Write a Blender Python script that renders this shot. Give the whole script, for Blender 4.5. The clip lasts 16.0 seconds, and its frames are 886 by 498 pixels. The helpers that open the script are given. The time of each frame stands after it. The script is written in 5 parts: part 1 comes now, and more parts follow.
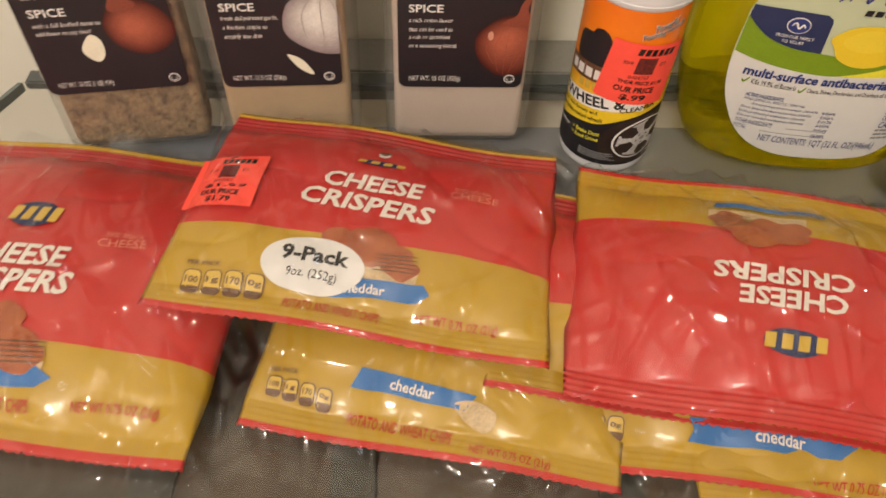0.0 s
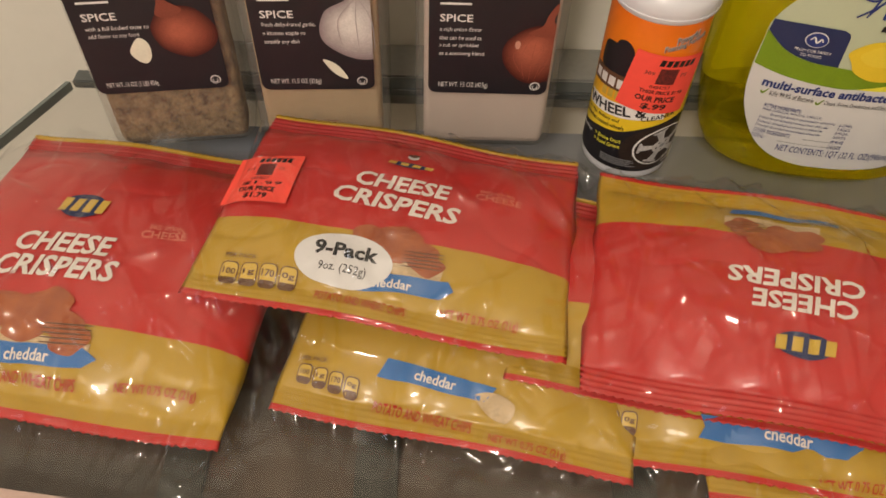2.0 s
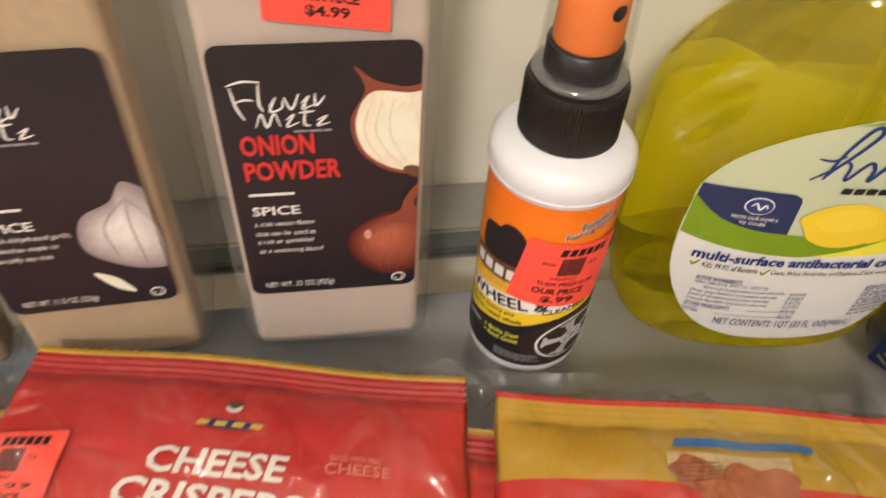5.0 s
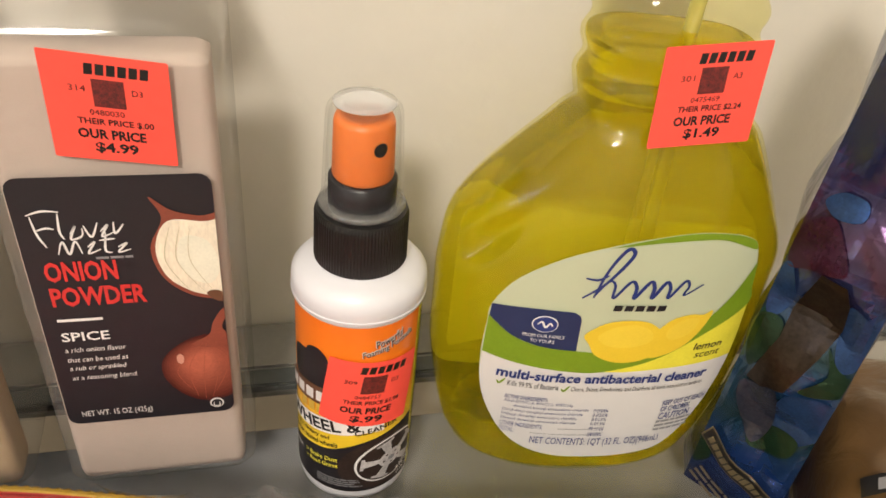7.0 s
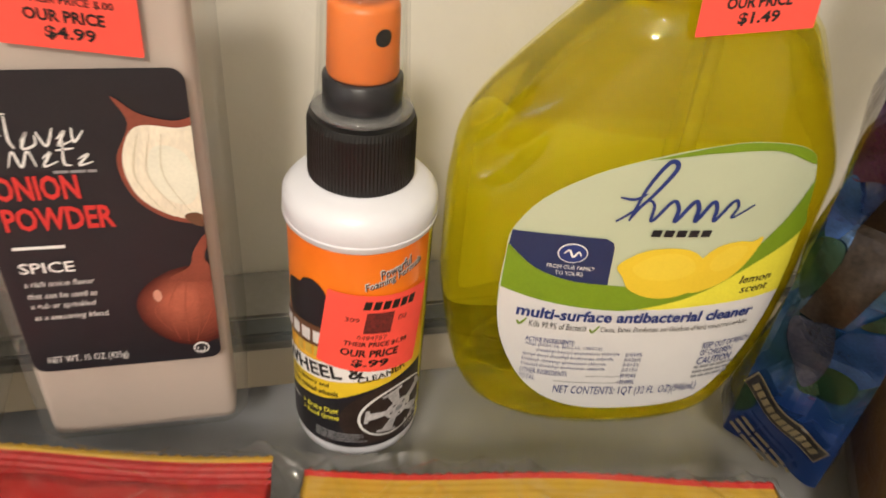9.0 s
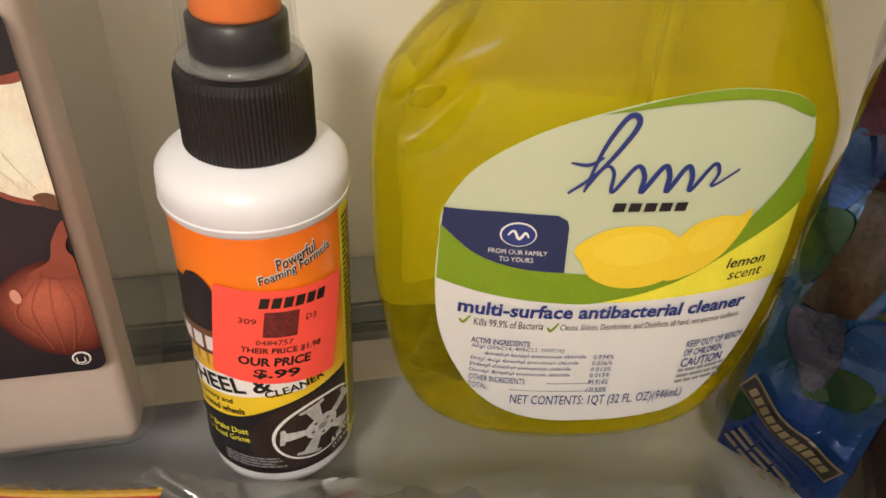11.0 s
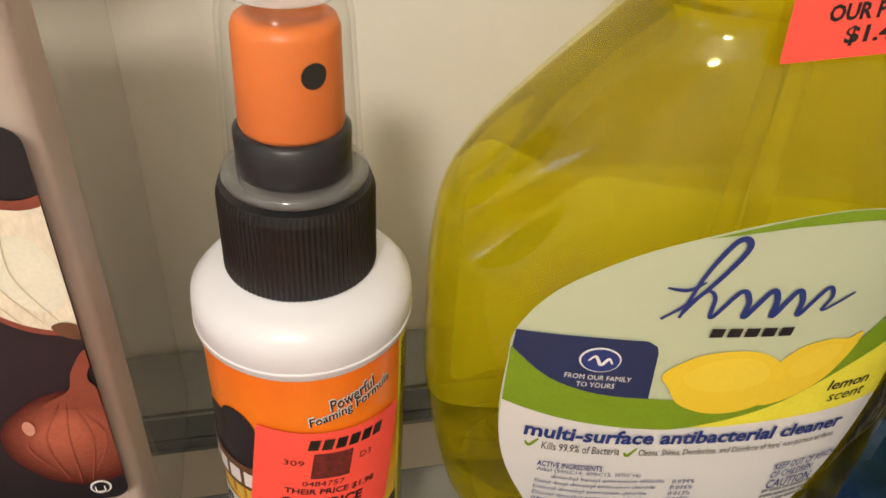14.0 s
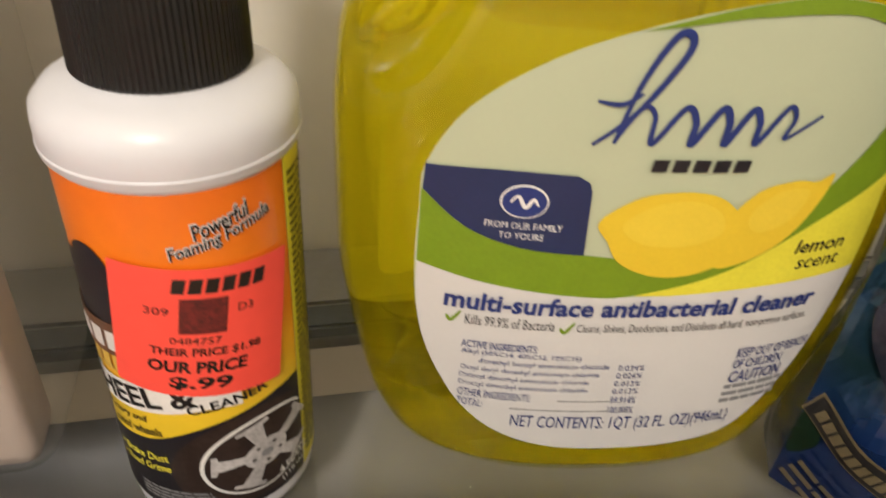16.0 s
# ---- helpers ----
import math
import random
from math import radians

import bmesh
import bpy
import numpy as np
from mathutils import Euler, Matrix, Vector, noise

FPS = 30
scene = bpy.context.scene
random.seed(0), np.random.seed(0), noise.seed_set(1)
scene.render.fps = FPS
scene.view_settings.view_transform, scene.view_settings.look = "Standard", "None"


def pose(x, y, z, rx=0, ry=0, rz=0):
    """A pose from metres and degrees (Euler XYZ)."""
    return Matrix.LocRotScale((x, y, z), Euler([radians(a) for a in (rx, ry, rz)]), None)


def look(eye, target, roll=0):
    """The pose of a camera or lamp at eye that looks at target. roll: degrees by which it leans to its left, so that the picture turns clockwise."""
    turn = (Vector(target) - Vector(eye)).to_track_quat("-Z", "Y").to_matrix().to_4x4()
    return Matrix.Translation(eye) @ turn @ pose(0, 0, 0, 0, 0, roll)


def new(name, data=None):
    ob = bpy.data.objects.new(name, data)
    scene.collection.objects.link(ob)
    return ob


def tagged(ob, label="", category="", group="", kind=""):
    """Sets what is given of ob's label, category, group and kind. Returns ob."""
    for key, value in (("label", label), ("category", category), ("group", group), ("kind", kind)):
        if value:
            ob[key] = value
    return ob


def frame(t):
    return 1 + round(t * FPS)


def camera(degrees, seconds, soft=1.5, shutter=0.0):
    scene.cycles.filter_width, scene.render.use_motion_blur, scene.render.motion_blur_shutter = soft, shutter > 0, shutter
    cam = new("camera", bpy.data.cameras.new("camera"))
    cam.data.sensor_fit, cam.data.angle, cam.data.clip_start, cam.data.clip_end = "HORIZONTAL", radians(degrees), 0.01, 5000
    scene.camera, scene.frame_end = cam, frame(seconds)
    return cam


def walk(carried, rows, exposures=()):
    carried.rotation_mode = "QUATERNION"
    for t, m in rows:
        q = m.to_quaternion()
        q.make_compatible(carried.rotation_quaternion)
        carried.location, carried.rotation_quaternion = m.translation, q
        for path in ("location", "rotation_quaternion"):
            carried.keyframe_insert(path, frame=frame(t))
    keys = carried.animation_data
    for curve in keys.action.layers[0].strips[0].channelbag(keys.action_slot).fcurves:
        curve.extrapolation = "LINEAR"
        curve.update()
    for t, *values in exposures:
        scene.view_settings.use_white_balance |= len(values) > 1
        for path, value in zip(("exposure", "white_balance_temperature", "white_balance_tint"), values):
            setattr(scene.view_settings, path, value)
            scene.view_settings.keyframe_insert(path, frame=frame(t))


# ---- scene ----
cam = camera(59.9, 16.0, 1.6, 0.5)
PATH = [
    (0, (-0.064, -0.268, 0.261), (0.015, 0.99, -1.291), 2.7),
    (0.5, (-0.068, -0.28, 0.269), (-0.032, 0.968, -1.293), 2.9),
    (1, (-0.068, -0.284, 0.272), (-0.056, 0.969, -1.286), 2.5),
    (1.5, (-0.067, -0.282, 0.272), (-0.053, 0.977, -1.282), 2.3),
    (2, (-0.066, -0.279, 0.271), (-0.042, 0.988, -1.277), 2.1),
    (2.5, (-0.065, -0.275, 0.268), (-0.033, 0.992, -1.279), 2.2),
    (3, (-0.065, -0.274, 0.267), (-0.031, 0.989, -1.284), 2.3),
    (5.5, (-0.018, -0.142, 0.23), (0.301, 1.2, -1.218), 5.7),
    (6, (0.005, -0.152, 0.208), (0.357, 1.365, -1.046), 5.9),
    (6.5, (0.014, -0.161, 0.242), (0.407, 1.398, -0.946), 5.3),
    (7, (0.004, -0.188, 0.254), (0.441, 1.375, -0.915), 6.3),
    (7.5, (0.003, -0.182, 0.249), (0.455, 1.38, -0.915), 6.2),
    (8, (0.004, -0.19, 0.239), (0.452, 1.358, -0.946), 5.9),
    (8.5, (0.003, -0.185, 0.232), (0.433, 1.349, -0.978), 5.8),
    (9, (0.007, -0.172, 0.218), (0.436, 1.363, -0.991), 5.7),
    (9.2, (0.015, -0.16, 0.212), (0.454, 1.361, -1.009), 5.7),
    (11.3, (0.0415, -0.148, 0.1885), (0.423, 1.415, -0.999), 3.15),
    (11.5, (0.0415, -0.15, 0.1895), (0.424, 1.419, -0.9895), 3.15),
    (12, (0.0525, -0.147, 0.1915), (0.4365, 1.438, -0.966), 3.05),
    (12.5, (0.062, -0.1445, 0.1895), (0.4625, 1.448, -0.9515), 2.85),
    (13, (0.0545, -0.1475, 0.193), (0.4525, 1.4315, -0.9685), 3.15),
    (13.5, (0.0335, -0.1245, 0.1965), (0.43, 1.436, -0.99), 3.65),
    (14, (0.0315, -0.109, 0.1965), (0.4235, 1.447, -0.9975), 3.95),
    (14.5, (0.036, -0.1195, 0.1645), (0.4315, 1.4575, -1.0), 4.4),
    (15, (0.040, -0.112, 0.166), (0.419, 1.462, -1.008), 3.8),
    (15.5, (0.043, -0.108, 0.162), (0.438, 1.461, -1.014), 4.2),
    (16, (0.054, -0.115, 0.152), (0.442, 1.462, -1.015), 4.1),
]
walk(cam, [(t, look(eye, target, roll)) for t, eye, target, roll in PATH],
     exposures=[(0.0, -0.45, 6350, 11), (0.6, -0.72, 6350, 12), (3.2, -0.72, 6350, 12), (5.3, -0.12, 5950, 10), (16.0, -0.25, 5980, 10)])

# ---- light ----
world = bpy.data.worlds.new("world")
world.use_nodes = True
scene.world = world
world.node_tree.nodes["Background"].inputs[0].default_value = (1.0, 0.85, 0.7, 1)
world.node_tree.nodes["Background"].inputs[1].default_value = 0.05

lamp = bpy.data.lights.new("ceiling_lamp", "POINT")
lamp.energy, lamp.shadow_soft_size, lamp.color = 78.0, 0.11, (1.0, 0.86, 0.70)
new("ceiling_lamp", lamp).matrix_world = look((-0.42, -1.15, 1.15), (-0.02, 0.0, 0.0))
daylight = bpy.data.lights.new("window_light", "AREA")
daylight.energy, daylight.size, daylight.color = 2.5, 0.5, (0.55, 0.72, 1.0)
new("window_light", daylight).matrix_world = look((-1.7, -1.1, 0.7), (0.0, 0.0, 0.0))


# ---- materials ----
def node_material(name):
    m = bpy.data.materials.new(name)
    m.use_nodes = True
    t = m.node_tree
    return m, t.nodes, t.links, t.nodes["Principled BSDF"]


def surface(name, color, rough=0.5, vary=0.08, scale=60.0, bump=0.0, bump_scale=300.0, metal=0.0, coat=0.0, second=None,
            stretch=(1, 1, 1)):
    """A plain material with colour variation at two scales and fine relief."""
    m, n, l, p = node_material(name)
    tc, mp = n.new("ShaderNodeTexCoord"), n.new("ShaderNodeMapping")
    mp.inputs["Scale"].default_value = stretch
    l.new(tc.outputs["Object"], mp.inputs["Vector"])
    a, b = n.new("ShaderNodeTexNoise"), n.new("ShaderNodeTexNoise")
    a.inputs["Scale"].default_value, a.inputs["Detail"].default_value = scale, 6
    b.inputs["Scale"].default_value, b.inputs["Detail"].default_value = scale * 7, 3
    add = n.new("ShaderNodeMath")
    add.operation = "ADD"
    for t in (a, b):
        l.new(mp.outputs[0], t.inputs["Vector"])
    l.new(a.outputs[0], add.inputs[0])
    l.new(b.outputs[0], add.inputs[1])
    ramp = n.new("ShaderNodeValToRGB")
    ramp.color_ramp.elements[0].position, ramp.color_ramp.elements[1].position = 0.35, 0.65
    half = n.new("ShaderNodeMath")
    half.operation, half.inputs[1].default_value = "MULTIPLY", 0.5
    l.new(add.outputs[0], half.inputs[0])
    l.new(half.outputs[0], ramp.inputs[0])
    dark = second or tuple(c * (1 - vary) for c in color)
    light = color if second else tuple(min(1, c * (1 + vary)) for c in color)
    ramp.color_ramp.elements[0].color, ramp.color_ramp.elements[1].color = (*dark, 1), (*light, 1)
    l.new(ramp.outputs[0], p.inputs["Base Color"])
    p.inputs["Roughness"].default_value, p.inputs["Metallic"].default_value = rough, metal
    p.inputs["Coat Weight"].default_value, p.inputs["Coat Roughness"].default_value = coat, 0.08
    if bump:
        c, bp = n.new("ShaderNodeTexNoise"), n.new("ShaderNodeBump")
        c.inputs["Scale"].default_value, c.inputs["Detail"].default_value = bump_scale, 5
        l.new(mp.outputs[0], c.inputs["Vector"])
        l.new(c.outputs[0], bp.inputs["Height"])
        bp.inputs["Strength"].default_value, bp.inputs["Distance"].default_value = bump, 0.002
        l.new(bp.outputs[0], p.inputs["Normal"])
    return m


def clear(name, tint, gloss=0.06, rough=0.04, ior=1.45, haze=0.0, haze_color=(0.8, 0.8, 0.8), wrinkle=0.0, edge=0.75):
    """Thin clear plastic: see-through, with Fresnel gloss."""
    m, n, l, p = node_material(name)
    n.remove(p)
    out = n["Material Output"]
    see, shine, fres, mix = (n.new(k) for k in ("ShaderNodeBsdfTransparent", "ShaderNodeBsdfGlossy", "ShaderNodeLayerWeight", "ShaderNodeMixShader"))
    see.inputs[0].default_value = (*tint, 1)
    shine.inputs["Roughness"].default_value = rough
    fres.inputs["Blend"].default_value = 0.5
    f0 = ((ior - 1) / (ior + 1)) ** 2
    steep, add = n.new("ShaderNodeMath"), n.new("ShaderNodeMath")
    steep.operation, steep.inputs[1].default_value = "POWER", 5.0
    add.operation, add.inputs[1].default_value, add.inputs[2].default_value, add.use_clamp = "MULTIPLY_ADD", edge * (1 - f0), f0 + gloss, True
    l.new(fres.outputs["Facing"], steep.inputs[0])
    l.new(steep.outputs[0], add.inputs[0])
    l.new(add.outputs[0], mix.inputs[0])
    if wrinkle:
        tc, low, bp = n.new("ShaderNodeTexCoord"), n.new("ShaderNodeMath"), n.new("ShaderNodeBump")
        low.operation = "MAXIMUM"
        for k, (size, width) in enumerate(((13, 0.032), (32, 0.035))):
            mp, no, off, ab, rg = (n.new(q) for q in ("ShaderNodeMapping", "ShaderNodeTexNoise", "ShaderNodeMath", "ShaderNodeMath", "ShaderNodeMapRange"))
            mp.inputs["Rotation"].default_value, mp.inputs["Scale"].default_value, mp.inputs["Location"].default_value = (0, 0, 0.6 - 1.1 * k), (1.0, 0.5, 0.2), (k, 0, 0)
            no.inputs["Scale"].default_value, no.inputs["Detail"].default_value, no.inputs["Distortion"].default_value = size, 1, 0.6
            off.operation, off.inputs[1].default_value, ab.operation = "SUBTRACT", 0.5, "ABSOLUTE"
            rg.inputs["From Min"].default_value, rg.inputs["From Max"].default_value, rg.inputs["To Min"].default_value, rg.inputs["To Max"].default_value = 0.0, width, 1.0 - 0.4 * k, 0.0
            l.new(tc.outputs["Object"], mp.inputs["Vector"])
            l.new(mp.outputs[0], no.inputs["Vector"])
            l.new(no.outputs[0], off.inputs[0])
            l.new(off.outputs[0], ab.inputs[0])
            l.new(ab.outputs[0], rg.inputs["Value"])
            l.new(rg.outputs[0], low.inputs[k])
        l.new(low.outputs[0], bp.inputs["Height"])
        bp.inputs["Strength"].default_value, bp.inputs["Distance"].default_value = wrinkle, 0.0024
        l.new(bp.outputs[0], shine.inputs["Normal"])
    base = see.outputs[0]
    if haze:
        milk, blend = n.new("ShaderNodeBsdfDiffuse"), n.new("ShaderNodeMixShader")
        milk.inputs[0].default_value, blend.inputs[0].default_value = (*haze_color, 1), haze
        l.new(see.outputs[0], blend.inputs[1])
        l.new(milk.outputs[0], blend.inputs[2])
        base = blend.outputs[0]
    l.new(base, mix.inputs[1])
    l.new(shine.outputs[0], mix.inputs[2])
    l.new(mix.outputs[0], out.inputs["Surface"])
    return m


def liquid(name, color, ior, plain=0.5, cloudy=0.05):
    """A body of clear coloured liquid: part refracting, part plain tinted, a trace cloudy."""
    m, n, l, p = node_material(name)
    p.inputs["Base Color"].default_value = (*color, 1)
    p.inputs["Transmission Weight"].default_value = 1.0
    p.inputs["Roughness"].default_value, p.inputs["IOR"].default_value = 0.0, ior
    see, mix = n.new("ShaderNodeBsdfTransparent"), n.new("ShaderNodeMixShader")
    see.inputs[0].default_value, mix.inputs[0].default_value = (*color, 1), plain
    l.new(p.outputs[0], mix.inputs[1])
    l.new(see.outputs[0], mix.inputs[2])
    cloud, last = n.new("ShaderNodeBsdfDiffuse"), n.new("ShaderNodeMixShader")
    cloud.inputs[0].default_value, last.inputs[0].default_value = (*color, 1), cloudy
    l.new(mix.outputs[0], last.inputs[1])
    l.new(cloud.outputs[0], last.inputs[2])
    l.new(last.outputs[0], n["Material Output"].inputs["Surface"])
    return m


def banded(name, stops, axis, low, high, rough=0.35, slope=0.0, wobble=0.0, coat=0.3, bump=0.0, bump_scale=120.0, metal=0.0, soft=False):
    """Printed bands of colour along one axis of the thing: stops are (place 0..1, colour)."""
    m, n, l, p = node_material(name)
    tc, sep = n.new("ShaderNodeTexCoord"), n.new("ShaderNodeSeparateXYZ")
    l.new(tc.outputs["Object"], sep.inputs[0])
    rng = n.new("ShaderNodeMapRange")
    rng.inputs["From Min"].default_value, rng.inputs["From Max"].default_value = low, high
    mul = n.new("ShaderNodeMath")
    mul.operation, mul.inputs[1].default_value = "MULTIPLY_ADD", slope
    l.new(sep.outputs[0], mul.inputs[0])
    l.new(sep.outputs[axis], mul.inputs[2])
    l.new(mul.outputs[0], rng.inputs["Value"])
    ramp = n.new("ShaderNodeValToRGB")
    ramp.color_ramp.interpolation = "EASE" if soft else "CONSTANT"
    for k, (place, col) in enumerate(stops):
        e = ramp.color_ramp.elements[k] if k < 2 else ramp.color_ramp.elements.new(place)
        e.position, e.color = place, (*col, 1)
    l.new(rng.outputs[0], ramp.inputs[0])
    grain, mixc = n.new("ShaderNodeTexNoise"), n.new("ShaderNodeMix")
    grain.inputs["Scale"].default_value, grain.inputs["Detail"].default_value = 90, 6
    l.new(tc.outputs["Object"], grain.inputs["Vector"])
    mixc.data_type, mixc.blend_type = "RGBA", "MULTIPLY"
    mixc.inputs["Factor"].default_value = 0.22
    l.new(ramp.outputs[0], mixc.inputs["A"])
    l.new(grain.outputs[0], mixc.inputs["B"])
    l.new(mixc.outputs["Result"], p.inputs["Base Color"])
    p.inputs["Roughness"].default_value, p.inputs["Coat Weight"].default_value = rough, coat
    p.inputs["Metallic"].default_value = metal
    p.inputs["Coat Roughness"].default_value = 0.12
    if bump:
        c, bp = n.new("ShaderNodeTexNoise"), n.new("ShaderNodeBump")
        c.inputs["Scale"].default_value, c.inputs["Detail"].default_value, c.inputs["Distortion"].default_value = bump_scale, 4, 1.5
        l.new(tc.outputs["Object"], c.inputs["Vector"])
        l.new(c.outputs[0], bp.inputs["Height"])
        bp.inputs["Strength"].default_value, bp.inputs["Distance"].default_value = bump, 0.004
        l.new(bp.outputs[0], p.inputs["Normal"])
    return m


PAINT_WALL = surface("wall_paint", (0.74, 0.71, 0.63), 0.75, 0.02, 9, 0.35, 70)
PAINT_CEIL = surface("ceiling_paint", (0.8, 0.78, 0.73), 0.9, 0.03, 5)
CARPET = surface("carpet", (0.22, 0.17, 0.12), 0.95, 0.25, 40, 0.6, 500)
BOARD = surface("brown_board", (0.10, 0.07, 0.05), 0.5, 0.3, 14, 0.2, 90, stretch=(1, 0.25, 1))
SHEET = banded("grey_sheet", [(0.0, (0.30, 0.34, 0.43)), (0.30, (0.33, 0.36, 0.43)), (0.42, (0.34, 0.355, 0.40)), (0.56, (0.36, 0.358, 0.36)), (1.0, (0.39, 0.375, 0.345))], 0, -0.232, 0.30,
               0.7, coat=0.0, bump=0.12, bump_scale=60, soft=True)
DARK_STRIP = surface("dark_strip", (0.05, 0.052, 0.045), 0.5, 0.15, 30)
RAIL = surface("grey_rail", (0.25, 0.245, 0.225), 0.45, 0.07, 40, 0.1, 200)
GLASS_TOP = clear("shelf_glass", (0.955, 0.955, 0.945), 0.0, 0.06, 1.5)
GLASS_EDGE = surface("glass_edge", (0.09, 0.10, 0.10), 0.15, 0.1, 30)
SIDE_EDGE = surface("side_glass_edge", (0.16, 0.19, 0.18), 0.12, 0.1, 30)
JAR_CLEAR = clear("jar_plastic", (0.97, 0.965, 0.95), 0.0, 0.06, 1.38, 0.07)
WHITE_PLASTIC = surface("white_plastic", (0.70, 0.705, 0.75), 0.32, 0.02, 20, 0.03, 200)
BLACK_PLASTIC = surface("black_plastic", (0.006, 0.006, 0.006), 0.42, 0.2, 80, 0.05, 400)
GREY_PLASTIC = surface("dark_grey_plastic", (0.007, 0.007, 0.011), 0.35, 0.1, 60)
ORANGE_PLASTIC = surface("orange_plastic", (0.80, 0.20, 0.03), 0.4, 0.05, 50, 0.03, 300)
CAP_CLEAR = clear("cap_plastic", (0.975, 0.975, 0.97), 0.0, 0.05, 1.22, 0.006, (0.9, 0.9, 0.9), edge=0.45)
CAP_TOP = clear("cap_top_plastic", (0.97, 0.97, 0.96), 0.02, 0.2, 1.3, 0.30, (0.9, 0.9, 0.9))
BOTTLE_CLEAR = clear("bottle_plastic", (0.985, 0.965, 0.72), 0.0, 0.03, 1.45, edge=0.3)
CAP_RIM = clear("cap_rim_plastic", (0.95, 0.95, 0.94), 0.05, 0.08, 1.4, 0.09, (0.9, 0.9, 0.9))
CLEANER_GLASS = liquid("yellow_cleaner", (1.0, 0.915, 0.008), 1.36, 0.42, 0.05)
TUBE = clear("dip_tube", (0.9, 0.88, 0.5), 0.05, 0.1, 1.3, 0.35, (0.9, 0.86, 0.4))
POWDER = surface("onion_powder", (0.54, 0.445, 0.385), 0.9, 0.05, 40, 0.15, 900)
GARLIC = surface("garlic_powder", (0.46, 0.33, 0.19), 0.9, 0.08, 40, 0.15, 900)
MINCED = surface("minced_onion", (0.40, 0.27, 0.13), 0.9, 0.6, 160, 0.9, 420, second=(0.08, 0.05, 0.03))
FILM = clear("clear_film", (0.98, 0.98, 0.98), 0.03, 0.06, 1.35, 0.005, wrinkle=0.95)
FILM_EDGE = clear("film_edge", (0.96, 0.96, 0.96), 0.06, 0.12, 1.35, 0.05, wrinkle=0.8)
CODE_PATCH = surface("ink_code", (0.22, 0.022, 0.018), 0.6, 0.75, 700, second=(0.03, 0.008, 0.008))
STICKER = surface("red_sticker_paper", (0.93, 0.088, 0.058), 0.6, 0.03, 40, 0.05, 300)


def ink(name, color, rough=0.4, vary=0.06):
    return surface("ink_" + name, color, rough, vary, 150)


WHITE, BLACK, RED = ink("white", (0.80, 0.79, 0.77)), ink("black", (0.013, 0.012, 0.012)), ink("red", (0.62, 0.035, 0.03))
NAVY, PALE, GREEN = ink("navy", (0.018, 0.03, 0.10)), ink("pale_green", (0.51, 0.56, 0.385), 0.35, 0.012), ink("green", (0.19, 0.30, 0.012))
LEMON_YELLOW, BRIGHT, BLUE = ink("lemon", (0.80, 0.57, 0.03), 0.4, 0.03), ink("bright_yellow", (0.80, 0.73, 0.05)), ink("blue", (0.015, 0.11, 0.42))
VIOLET, GREY, BROWN = ink("violet_blue", (0.022, 0.040, 0.19)), ink("grey", (0.25, 0.25, 0.26)), ink("brown", (0.13, 0.06, 0.03))
CHARCOAL = ink("charcoal", (0.016, 0.0145, 0.019), 0.42, 0.1)
LABEL_WHITE = ink("label_white", (0.68, 0.665, 0.655), 0.38, 0.012)
ORANGE_INK, DULL_RED, TAN = ink("orange", (0.85, 0.20, 0.01)), ink("dull_red", (0.50, 0.07, 0.03)), ink("tan", (0.55, 0.40, 0.22), 0.5, 0.25)
CHIP = surface("ink_chip", (0.46, 0.14, 0.045), 0.5, 0.35, 110, second=(0.26, 0.055, 0.02))
DIM_GOLD = ink("dim_gold", (0.12, 0.095, 0.05), 0.35)
GOLD = ink("gold", (0.60, 0.40, 0.06))
ONION_SKIN = surface("ink_onion_skin", (0.36, 0.075, 0.035), 0.42, 0.35, 45, stretch=(3, 3, 0.7))
ONION_FLESH = surface("ink_onion_flesh", (0.80, 0.73, 0.58), 0.42, 0.12, 60, stretch=(3, 3, 1))
GARLIC_SKIN = surface("ink_garlic_skin", (0.66, 0.60, 0.58), 0.42, 0.15, 60)
CREAM = ink("cream", (0.80, 0.78, 0.64))
TYRE = surface("ink_tyre", (0.035, 0.022, 0.018), 0.4, 0.3, 120)
ALLOY = surface("ink_alloy", (0.50, 0.48, 0.48), 0.35, 0.3, 150)


# ---- building helpers ----
def part(name, bm, material, parent, label="", smooth=True):
    """Links a bmesh as one mesh object under a thing or a part."""
    me = bpy.data.meshes.new(name)
    bm.to_mesh(me)
    bm.free()
    for p in me.polygons:
        p.use_smooth = smooth
    me.materials.append(material)
    ob = new(name, me)
    if parent:
        ob.parent = parent
    if label:
        ob["label"] = label
    if name in ("name_block", "fine_print", "small_print", "store_mark", "name_mark", "mark_bar", "leader"):
        ob["kind"] = "stuff"
    return ob


def thing(name, m, label, category, group=""):
    ob = new(name)
    ob.matrix_world = m
    ob.empty_display_size = 0.02
    return tagged(ob, label, category, group)


def box(x0, x1, y0, y1, z0, z1, bevel=0.0):
    bm = bmesh.new()
    bmesh.ops.create_cube(bm, size=1, matrix=Matrix.LocRotScale(((x0 + x1) / 2, (y0 + y1) / 2, (z0 + z1) / 2), None, (x1 - x0, y1 - y0, z1 - z0)))
    if bevel:
        bmesh.ops.bevel(bm, geom=bm.edges[:], offset=bevel, segments=2, affect="EDGES")
    return bm


